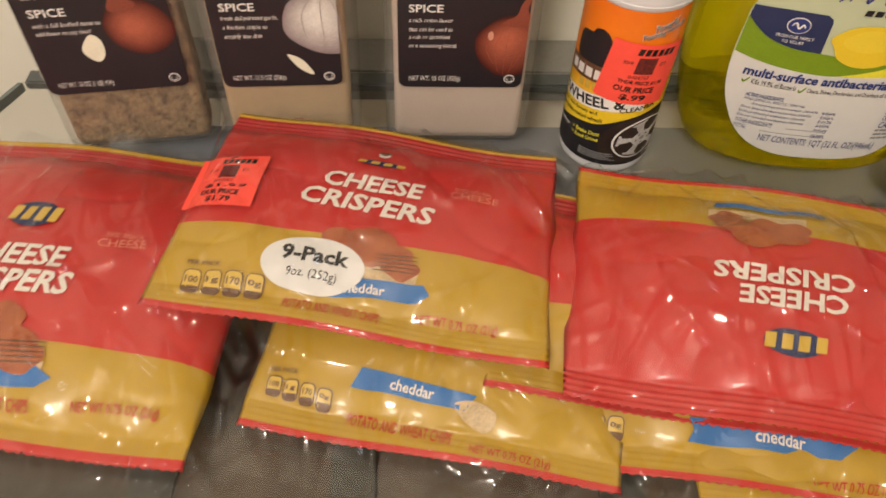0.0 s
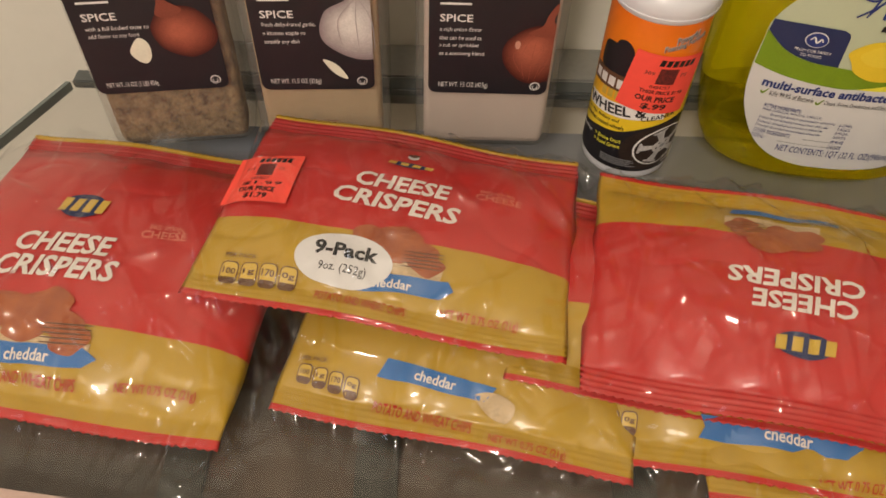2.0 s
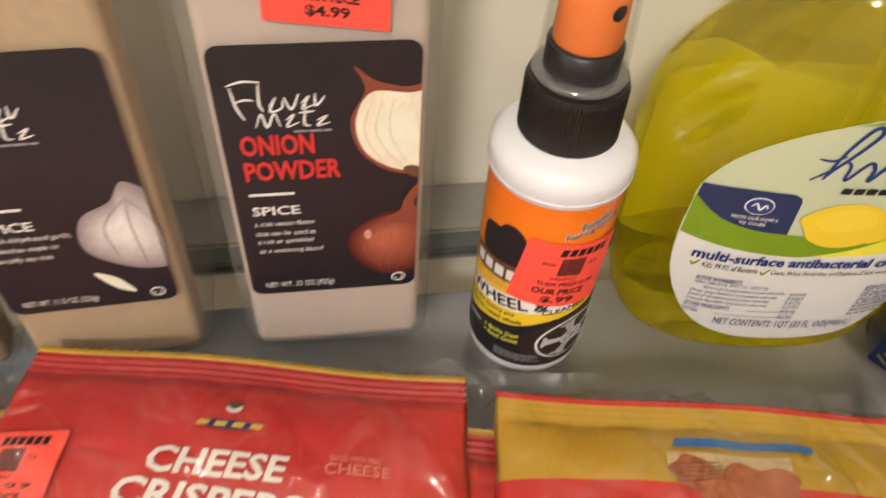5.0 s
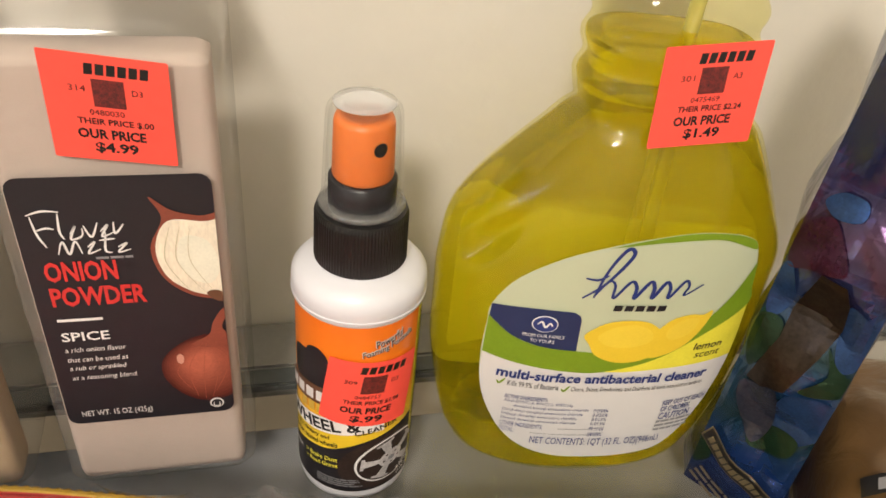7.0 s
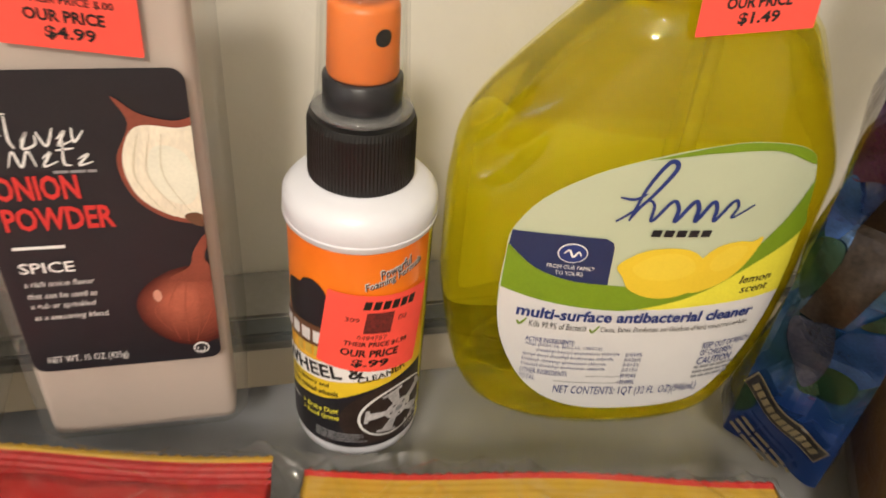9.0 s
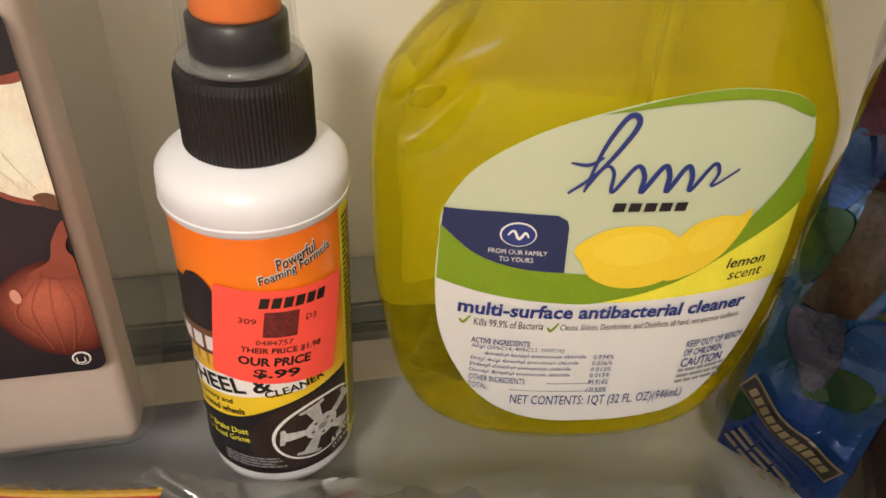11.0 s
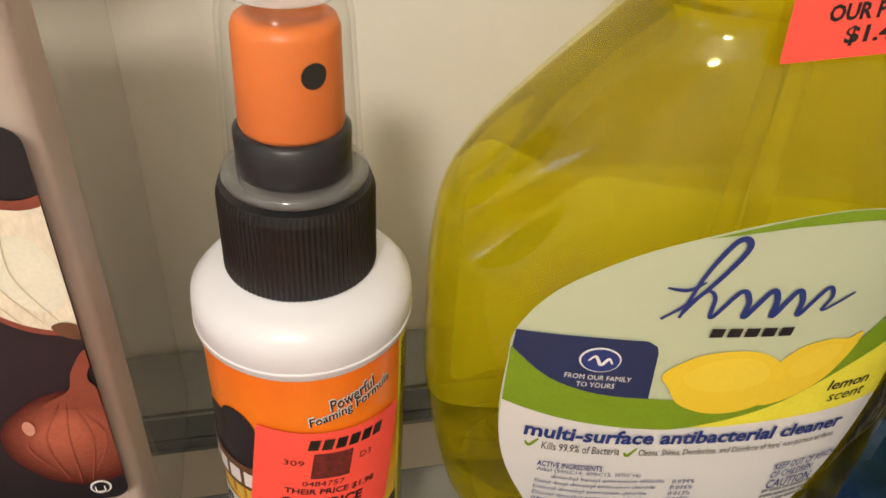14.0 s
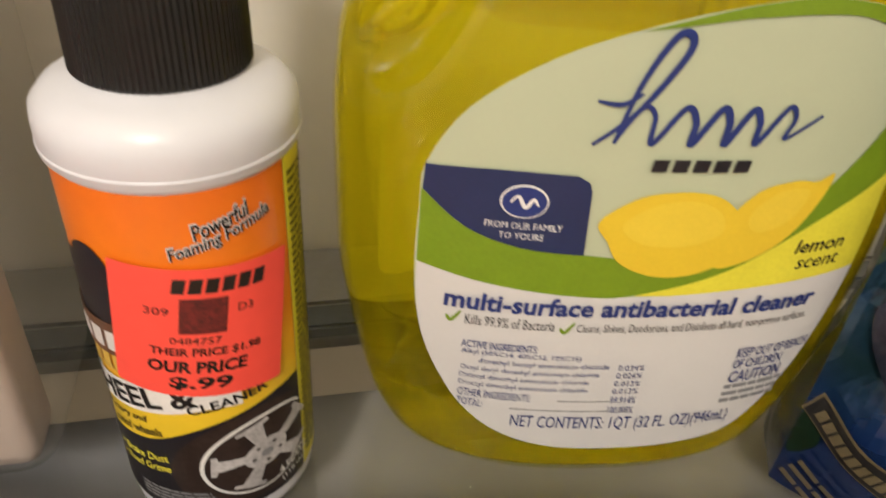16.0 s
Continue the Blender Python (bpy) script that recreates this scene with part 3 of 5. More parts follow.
# ---- small spray bottle ----
def spray_bottle():
    r = 0.0226
    base = thing("spray_bottle", pose(0.034, 0.0235, TOP + 0.002), "small white spray bottle of wheel cleaner with orange label", "bottle")
    part("body", lathe([(0.0208, -0.002), (0.0220, -0.001), (r - 0.0004, 0.001), (r - 0.0006, 0.003), (r - 0.0006, 0.006), (r - 0.0006, 0.085), (r - 0.0006, 0.0895), (r + 0.0002, 0.0906), (r + 0.0011, 0.0918), (r + 0.0011, 0.0972), (r + 0.0008, 0.0998), (r - 0.0012, 0.1022), (r - 0.0036, 0.1037), (0.0165, 0.1045), (0.0146, 0.106)]),
         WHITE_PLASTIC, base, "glossy white plastic bottle body")
    part("body_seam", lathe([(r + 0.0009, 0.0925), (r + 0.0013, 0.0929), (r + 0.0013, 0.0934), (r + 0.0009, 0.0938)]), WHITE_PLASTIC, base)
    part("collar", loft([circle(0.0150, 0.1047, 180), circle(0.0157, 0.1058, 180, 0.00022), circle(0.0155, 0.1228, 180, 0.00022), circle(0.0150, 0.1250, 180), circle(0.0115, 0.1256, 180)]),
         BLACK_PLASTIC, base, "black finely ribbed screw collar", False)
    part("pump", lathe([(0.0112, 0.1256), (0.0112, 0.1360), (0.0100, 0.1368)]), GREY_PLASTIC, base, "dark grey pump sleeve")
    part("nozzle", lathe([(0.0096, 0.1366), (0.0100, 0.1378), (0.0096, 0.1555), (0.0090, 0.1572), (0.0062, 0.1580), (0.0058, 0.1572), (0.003, 0.1570)]), ORANGE_PLASTIC, base, "orange push nozzle")
    hole = lambda u, v, d: Vector(((0.0098 + d) * math.sin(u / 0.0098 + 0.42), -(0.0098 + d) * math.cos(u / 0.0098 + 0.42), v))
    part("nozzle_hole", mapped(shape(oval(0, 149.8, 2.4, 2.4)), hole, 0.0002, 0.001), BLACK_PLASTIC, base, "dark round spray hole")
    wall = [(0.0138, 0.1258), (0.0134, 0.128), (0.0120, 0.1580), (0.0115, 0.1602), (0.0100, 0.1613), (0.0002, 0.1615), (0.0002, 0.1606), (0.0096, 0.1604), (0.0106, 0.1595), (0.0111, 0.1577), (0.0125, 0.128), (0.0128, 0.1258), (0.0138, 0.1258)]
    shell = loft([circle(a, b) for a, b in wall], False)
    bmesh.ops.remove_doubles(shell, verts=shell.verts[:], dist=0.00001)
    bmesh.ops.recalc_face_normals(shell, faces=shell.faces[:])
    cap = part("cap", shell, CAP_CLEAR, base, "clear plastic dust cap")
    part("cap_top", lathe([(0.0098, 0.1617), (0.0098, 0.1620), (0.0060, 0.1622)]), CAP_TOP, cap, "milky clear top")
    part("rim", lathe([(0.0130, 0.1256), (0.0143, 0.1260), (0.0143, 0.1272), (0.0134, 0.1280)]), CAP_RIM, cap, "thick clear rim")
    at = lambda u, v, d: Vector(((r + d) * math.sin(u / r), -(r + d) * math.cos(u / r), v))
    wrap = banded("wheel_label", [(0.0, (0.02, 0.015, 0.012)), (0.16, (0.02, 0.015, 0.012)), (0.165, (0.92, 0.68, 0.02)), (0.36, (0.95, 0.66, 0.03)), (0.62, (0.95, 0.28, 0.01)), (1.0, (0.93, 0.20, 0.008))], 2, 0.006, 0.089, 0.35, soft=False)
    wrap.node_tree.nodes["Color Ramp"].color_ramp.interpolation = "LINEAR"
    lab = part("label", mapped(shape([(-40, 4), (23.3, 4), (23.3, 90.5), (-40, 90.5)]), at, 0.0001, 0.0012, 0.1), wrap, base, "orange, yellow and black printed label")
    st = 0.0012
    def put(name, bm, material, d=0.0003, s=st):
        part(name, mapped(bm, at, d, s, 0.1), material, lab, "", False)
    put("fine_print_panel", shape([(23.5, 4), (62, 4), (62, 90.5), (23.5, 90.5)]), BRIGHT, 0.0001)
    put("fine_print", bars(24.6, 86, 26, 42, 1.9, 0.9, random.Random(8)), BLACK)
    # black swoop under the tyre, climbing from the side
    put("black_panel", shape(curve_points([(-40, 19), (-24, 25), (-12, 28), (0, 33), (14, 36.5), (23, 37)], False) + [(23.2, 36.9), (23.2, 5), (-40, 5)]), CHARCOAL, 0.0002)
    put("tyre_picture", shape([p for p in turned(oval(9.5, 19.5, 19, 15.0, 48), 14, 9.5, 19.5) if p[0] < 23.3 and p[1] > 5.2]), TYRE)
    put("tyre_picture", shape([p for p in turned(oval(11.5, 20.3, 14.6, 11.8, 48), 14, 11.5, 20.3) if p[0] < 23.3 and p[1] > 5.2]), WHITE, 0.0004)
    put("wheel_picture", shape([p for p in turned(oval(11.7, 20.3, 13.8, 11.0, 48), 14, 11.7, 20.3) if p[0] < 23.3 and p[1] > 5.2]), TYRE, 0.0005)
    put("wheel_picture", shape(turned(oval(11.9, 20.4, 5.4, 4.2), 14, 11.9, 20.4)), ALLOY, 0.0007)
    for k in range(5):
        a = radians(72 * k + 20)
        q = []
        for rad, da in ((3.5, -0.34), (11.2, -0.20), (12.0, -0.34), (13.2, -0.30), (13.2, 0.30), (12.0, 0.34), (11.2, 0.20), (3.5, 0.34)):
            q.append((11.9 + rad * math.cos(a + da), 20.4 + rad * 0.8 * math.sin(a + da)))
        put("wheel_picture", shape(turned(q, 14, 11.9, 20.4)), ALLOY, 0.0006)
    for k in range(5):
        a = radians(72 * k + 56)
        put("wheel_picture", shape(oval(11.9 + 3.4 * math.cos(a), 20.4 + 2.7 * math.sin(a), 0.55, 0.45, 10)), TYRE, 0.0009)
    put("wheel_picture", shape(oval(11.9, 20.4, 1.5, 1.2, 16)), GREY, 0.0009)
    # emblem drawn as plain shapes
    put("mark", shape(curve_points([(-31, 70), (-24, 73.5), (-16, 73.5), (-9, 68), (-8.5, 58), (-20, 56), (-31, 58)])), CHARCOAL)
    put("mark", shape(curve_points([(-22, 76), (-17.5, 77.5), (-13.5, 74), (-12.5, 66), (-15, 60), (-21, 59.5), (-24, 64), (-23.5, 71)])), CHARCOAL, 0.0005)
    put("name_bar", shape([(-35, 48.0), (-6, 52), (-6, 60.5), (-35, 57.5)]), BROWN, 0.0007)
    put("name_mark", blocks(-33, 50.3, 25, 5.0, 5, 6), LABEL_WHITE, 0.0008)
    put("name_mark", blocks(-26, 44.3, 16, 4.6, 4, 8), GOLD, 0.0005)
    put("word_panel", shape([(-35, 33), (1, 38.5), (8, 38), (8, 44), (1, 47), (-35, 40.5)]), WHITE, 0.0004)
    put("lettering", lettering("WHEEL &", -34, 34.0, 34, 5.8, 10, 0, 0.025), BLACK, 0.0006)
    put("lettering", lettering("CLEANER", -3, 37.3, 17, 2.8, 8, 0, 0.02), BLACK, 0.0006)
    put("lettering", lettering("Safe on ALL factory and", -38, 29.0, 26, 2.6, 8, 0.2, 0.015), BLACK, 0.0005)
    put("lettering", lettering("aftermarket coated wheels", -38, 25.6, 29, 2.6, 8, 0.2, 0.015), BLACK, 0.0005)
    put("lettering", lettering("Dissolves:", -38, 17.0, 12, 2.2, 8, 0.2, 0.01), WHITE, 0.0005)
    put("lettering", lettering("> Brake Dust", -24, 19.2, 15, 2.4, 8, 0.2, 0.015), BRIGHT, 0.0005)
    put("lettering", lettering("> Road Grime", -24, 15.8, 15, 2.4, 8, 0.2, 0.015), BRIGHT, 0.0005)
    put("fine_print", bars(-18, 11, 20, 4, 1.2, 0.7, random.Random(9)), GREY, 0.0006)
    put("lettering", lettering("4 FL OZ", 14.5, 10.5, 9, 2.3, 12, 0, 0.02), WHITE, 0.0011)
    put("lettering", lettering("(118 mL)", 15, 7.3, 8, 2.2, 12, 0, 0.01), WHITE, 0.0011)
    for text, x, y, w in (("Powerful", 3.4, 80.4, 11.4), ("Foaming Formula", -1.0, 75.8, 20.4)):
        put("lettering_halo", lettering(text, x, y, w, 3.9, 15, 0.25, 0.055), LABEL_WHITE, 0.0003)
    put("lettering", lettering("Powerful", 3.6, 80.6, 11.0, 3.4, 15, 0.25, 0.015), BLACK, 0.0004)
    put("lettering", lettering("Foaming Formula", -0.8, 76.0, 20.0, 3.4, 15, 0.25, 0.015), BLACK, 0.0004)
    sticker(base, at, 2.2, 59.0, 34, 32, -7, "$.99", st, 0.0009, ("309", "D3", "0484757"), "THEIR PRICE $1.98", 0.02)
    return base


spray_bottle()


# ---- yellow surface cleaner ----
def straight(table, z):
    for (a, x), (b, y) in zip(table, table[1:]):
        if z <= b:
            return x + (y - x) * max(0.0, (z - a) / (b - a))
    return table[-1][1]


def lerp(table, z):
    """The profile's width at a height, with its corners eased."""
    h = min(0.008, max(0.0, (z - 0.004) * 0.5))
    return sum(w * straight(table, z + k * h / 3) for k, w in ((-3, 1), (-2, 2), (-1, 3), (0, 4), (1, 3), (2, 2), (3, 1))) / 16


LEFT = [(-.002, .047), (.002, .054), (.010, .058), (.026, .062), (.05, .066), (.092, .0665), (.106, .0655), (.114, .0625), (.121, .0580), (.130, .0500), (.140, .0405), (.148, .0325), (.154, .0265), (.175, .026), (.22, .024)]
RIGHT = [(-.002, .047), (.002, .054), (.014, .060), (.03, .064), (.06, .066), (.104, .065), (.139, .048), (.159, .037), (.166, .033), (.184, .030), (.22, .024)]
FRONT = [(-.002, .0265), (-.0008, .0286), (.003, .0303), (.05, .0296), (.09, .029), (.124, .029), (.141, .026), (.159, .0215), (.22, .019)]


def cleaner_ring(z, inset=0.0, n=144):
    a, b, d, out = lerp(LEFT, z) - inset, lerp(RIGHT, z) - inset, lerp(FRONT, z) - inset, []
    if z > 0.163:  # moulded rings round the neck
        k = 0.0011 * math.sin((z - 0.163) / 0.013 * 2 * math.pi)
        a, b, d = a + k, b + k, d + k
    if 0.150 < z < 0.162:  # waist groove under the neck
        k = 0.0022 * math.sin((z - 0.150) / 0.012 * math.pi) ** 2
        a, b, d = a - k, b - k, d - k
    depth = 0.10 if inset else 0.05
    for k in range(n):
        t = 2 * math.pi * k / n
        c, s = math.cos(t), math.sin(t)
        e = 2 / 2.4
        hollow = 1 + (-depth * (1 + math.sin(z * 70 + 3.5 * c)) / 2 * min(1.0, max(0.0, z - 0.02) * 30) if s > 0 else 0.0) * s  # waves added to the back so refraction varies the yellow's brightness
        grip = 1 - 0.26 * math.exp(-((z - 0.110 - 0.05 * (c + 0.80)) / 0.008) ** 2) * math.exp(-((c + 0.80) / 0.12) ** 2)  # finger hollow at the shoulder
        out.append(((b if c > 0 else a) * (1 - 0.4 * (1 - grip)) * math.copysign(abs(c) ** e, c), hollow * grip * d * math.copysign(abs(s) ** e, s), z))
    return out


def cleaner_bottle():
    base = thing("cleaner_bottle", pose(0.131, 0.031, TOP + 0.002, 0, 0, -7), "clear bottle of bright yellow surface cleaner with curved label", "bottle")
    zs = [-0.002, -0.0014, -0.0006, 0.0006, 0.002, 0.004, 0.007] + [0.010 + 0.002 * k for k in range(103)]
    part("body", loft([cleaner_ring(z) for z in zs]), BOTTLE_CLEAR, base, "clear plastic bottle wall")
    fill = [-0.0008, 0.0002, 0.0016, 0.0035, 0.006] + [0.010 + 0.002 * k for k in range(86)] + [0.1805, 0.1810]
    part("liquid", loft([cleaner_ring(z, 0.0004 + 0.0012 * min(1.0, max(0.0, (z - 0.11) / 0.04)) + (0.0015 if z < 0.0015 else 0.0)) for z in fill]), CLEANER_GLASS, base, "bright yellow liquid")
    tube = part("dip_tube", lathe([(0.0026, 0.012), (0.0026, 0.205)], 20), TUBE, base, "pale plastic dip tube")
    tube.location = (0.010, 0.004, 0)
    part("collar", lathe([(0.017, 0.2142), (0.0185, 0.215), (0.0185, 0.233), (0.012, 0.235)]), WHITE_PLASTIC, base, "white screw collar")
    rise = lambda v: v + 0.0017 + 0.0012 * math.exp(-((v - 0.045) / 0.022) ** 2) + (0.0085 + 0.0012 * (v - 0.05) / 0.06 if v > 0.02 else 0.002 + 0.0059 * (v - 0.004) / 0.016)
    at = lambda u, v, d: skin(u, rise(v), d)
    skin = lambda u, v, d: Vector((u, -(lerp(FRONT, v) * max(0.0, 1 - (abs(u) / (lerp(RIGHT, v) if u > 0 else lerp(LEFT, v))) ** 2.4) ** (1 / 2.4)) - d, v))
    st = 0.0016
    outline = [(-47.5, 76), (-40, 89), (-26, 99.5), (-10, 106), (6, 110), (20, 111.5), (34, 109.5), (43, 105.5), (46, 101), (48.5, 90), (50.5, 74), (51.5, 56), (50, 38), (46, 24), (40, 14), (32, 8), (20, 6.2),
               (2, 5.6), (-15, 6.2), (-29, 9.8), (-39, 17), (-45, 27.5), (-48, 39), (-48.9, 52), (-48.4, 66)]
    lab = part("label", mapped(shape(curve_points(outline, True, 4)), at, 0.0004, st), PALE, base, "pale green and white curved label")
    def put(name, bm, material, d=0.0006, s=st):
        part(name, mapped(bm, at, d, s), material, lab, "", False)
    low = curve_points([(-48.5, 52), (-33, 49), (-14, 47), (6, 47.3), (27, 48.8), (51.3, 50)], False, 5)
    put("white_panel", shape(low + curve_points([(51.3, 50), (50, 38), (46, 24), (40, 14), (32, 8), (20, 6.2), (2, 5.6), (-15, 6.2), (-29, 9.8), (-39, 17), (-45, 27.5), (-48, 39), (-48.5, 52)], False, 4)[1:-1]), LABEL_WHITE)
    put("yellow_panel", shape(curve_points([(-2, 47.4), (17, 53.6), (35, 65.4), (50.4, 76)], False, 5) + [(51.4, 62)] + curve_points([(51.3, 50), (27, 48.8), (6, 47.3)], False, 4)), BRIGHT, 0.0007)
    put("green_swoosh", shape(curve_points([(-48.2, 70.5), (-39, 62.8), (-27.4, 59), (-13.8, 58), (-4, 57.5), (11.6, 59.3), (29.3, 68.8), (40, 81), (46, 93), (47.5, 96)], False, 5)
                              + curve_points([(49.3, 84), (50.4, 76), (35, 65.4), (17, 53.6), (-2, 47.6), (-14, 47.1), (-33, 49), (-48.5, 52)], False, 5)), GREEN, 0.0008)
    put("green_swoosh", shape(curve_points([(-12, 105.2), (6, 110), (20, 111.5), (34, 109.5), (43, 105.5), (45.6, 101.5)], False, 5) + curve_points([(44, 101.8), (31, 107.6), (20, 108.8), (6, 108)], False, 5)), GREEN, 0.0008)
    put("navy_panel", shape(curve_points([(-47.6, 76.2), (-33, 77.2), (-18.5, 77)], False, 4) + [(-16, 75.5), (-15.3, 73.5), (-14.6, 58.3)] + curve_points([(-15, 58.2), (-27.4, 59.2), (-39, 63), (-48, 70.5)], False, 4)), NAVY, 0.0010)
    put("oval_mark", shape(oval(-28.2, 70.6, 4.8, 3.9)), WHITE, 0.0012)
    put("oval_mark", shape(oval(-28.2, 70.6, 4.4, 3.5)), VIOLET, 0.0014)
    put("oval_mark", stroke([(-31, 70.5), (-29.5, 72), (-28, 69.5), (-26.5, 71.5), (-25.5, 70)], 0.8), WHITE, 0.0016)
    put("lettering", lettering("FROM OUR FAMILY", -35.5, 64.0, 15.5, 1.6), WHITE, 0.0012)
    put("lettering", lettering("TO YOURS", -32.5, 61.5, 9.0, 1.6), WHITE, 0.0012)
    lemon_a = curve_points([(-13, 66), (-10.5, 69.5), (-4, 73.2), (6, 74), (13, 71.5), (18, 65), (17, 58), (10, 53.6), (1, 53), (-7, 56.5), (-10.5, 62)])
    lemon_b = curve_points([(14, 68), (19, 74), (26, 76), (31, 75.5), (34.5, 77), (33.5, 71), (29, 62.5), (22, 57), (14, 55), (12, 62)])
    put("lemon_picture", shape(lemon_b), LEMON_YELLOW, 0.0010)
    put("lemon_picture", shape(lemon_a), LEMON_YELLOW, 0.0012)
    pale_lemon = ink("pale_lemon", (0.82, 0.61, 0.045), 0.4, 0.03)
    put("lemon_picture", shape(curve_points([(-8, 66), (-2, 71), (6, 72), (12, 69), (13, 64), (6, 61), (-3, 61.5)])), pale_lemon, 0.00135)
    put("lemon_picture", shape(curve_points([(19, 70), (24, 74), (30, 73.5), (28, 67), (22, 64), (18.5, 66)])), pale_lemon, 0.00115)
    # flowing script mark as pen strokes
    for knots, w in (([(-17.2, 83.8), (-10, 90.5), (-3.5, 101), (-3.2, 104.8), (-6, 104.5), (-10.2, 96), (-13.2, 84.2)], 1.5), ([(-17.6, 92.5), (-13, 92), (-9.5, 94.2)], 1.0),
                     ([(-13, 85), (-9, 91.5), (-6.5, 90), (-6, 84.3), (-1, 91.6), (1.5, 89), (1.6, 84.3), (6, 91.6), (8, 89), (8.2, 84.4), (12, 91.4), (14, 89), (14.4, 84.5), (19, 91.8), (21, 89.5), (20, 85.5), (26.5, 90)], 1.45)):
        put("script_mark", stroke(knots, w), VIOLET, 0.0010)
    put("mark_bar", blocks(-5, 78.6, 20.5, 2.6, 5), CHARCOAL, 0.0013)
    put("lettering", lettering("lemon", 32.0, 57.2, 12.4, 3.6, 0, 0.15, 0.012), CHARCOAL, 0.0010)
    put("lettering", lettering("scent", 33.6, 52.8, 11.0, 2.9, 0, 0.15), CHARCOAL, 0.0010)
    put("lettering", lettering("multi-surface antibacterial cleaner", -42.4, 42.0, 84.6, 4.8, 0, 0.05, 0.03), VIOLET, 0.0014)
    for x, y in ((-40.5, 38.6), (-15.5, 37.8)):
        put("check_mark", stroke([(x - 1.1, y + 0.7), (x, y - 0.5), (x + 2.0, y + 2.3)], 0.9), GREEN, 0.0009)
    put("lettering", lettering("Kills 99.9% of Bacteria", -37.5, 37.9, 19.6, 2.7), CHARCOAL, 0.0013)
    put("lettering", lettering("Cleans, Shines, Deodorizes, and Disinfects all hard, non-porous surfaces.", -13.0, 37.1, 55.0, 2.9, 0.4), CHARCOAL, 0.0013)
    put("lettering", lettering("ACTIVE INGREDIENTS:", -37.8, 31.6, 17, 2.0, 0, 0, 0.012), VIOLET, 0.0014)
    rows = (("Alkyl (50%C14, 40%C12, 10%C16)", "", 27), ("    dimethyl benzyl ammonium chloride", "0.034%", 30), ("Octyl decyl dimethyl ammonium chloride", "0.026%", 32), ("Didecyl dimethyl ammonium chloride", "0.013%", 30),
            ("Dioctyl dimethyl ammonium chloride", "0.013%", 30), ("OTHER INGREDIENTS:", "99.914%", 17), ("TOTAL:", "100.000%", 6))
    for k, (a, b, w) in enumerate(rows):
        y = 29.4 - 2.35 * k
        put("lettering", lettering(a.strip(), -37.6 + (4 if a[0] == " " else 0), y, w, 1.75), VIOLET, 0.0014)
        if b:
            put("lettering", lettering(b, -1.5, y, 6.2, 1.55), VIOLET, 0.0014)
            if w < 26:
                put("leader", bars(-36 + w + 5, y, 30 - w, 1, 1, 0.22, random.Random(1), shortest=0.99), GREY, 0.0009)
    put("lettering", lettering("KEEP OUT OF REACH", 27.0, 29.0, 19.0, 2.7, 0, 0, 0.01), VIOLET, 0.0014)
    put("lettering", lettering("OF CHILDREN", 27.0, 25.6, 13.0, 2.7, 0, 0, 0.01), VIOLET, 0.0014)
    put("lettering", lettering("CAUTION", 27.0, 21.2, 14.0, 3.6, 0, 0, 0.01), VIOLET, 0.0014)
    put("fine_print", bars(27.0, 19.1, 17, 3, 1.7, 0.9, random.Random(15)), GREY, 0.0009)
    put("lettering", lettering("NET CONTENTS: 1QT (32 FL. OZ)(946mL)", -24.5, 10.6, 55, 3.8), VIOLET, 0.0014)
    back = lambda u, v, d: Vector((u, 0.84 * lerp(FRONT, v) * max(0.0, 1 - (abs(u) / lerp(RIGHT, v)) ** 2.4) ** (1 / 2.4) + d, v))
    part("back_label", mapped(shape(rounded(-56, 52, 28, 102, 6)), back, 0.0, 0.003), LABEL_WHITE, base, "white paper label on the back, seen through the liquid")
    flat = lambda u, v, d: Vector((u, -0.0228 - d - 0.10 * (0.17 - v), v))
    sticker(base, flat, 9.0, 170.5, 33, 32, 7, "$1.49", 0, 0.0006, ("301", "A3", "0475469"), "THEIR PRICE $2.24", 0.10)
    return base


cleaner_bottle()


# ---- snack pouches ----
POUCH_RED, POUCH_YELLOW = (0.58, 0.028, 0.024), (0.51, 0.315, 0.020)


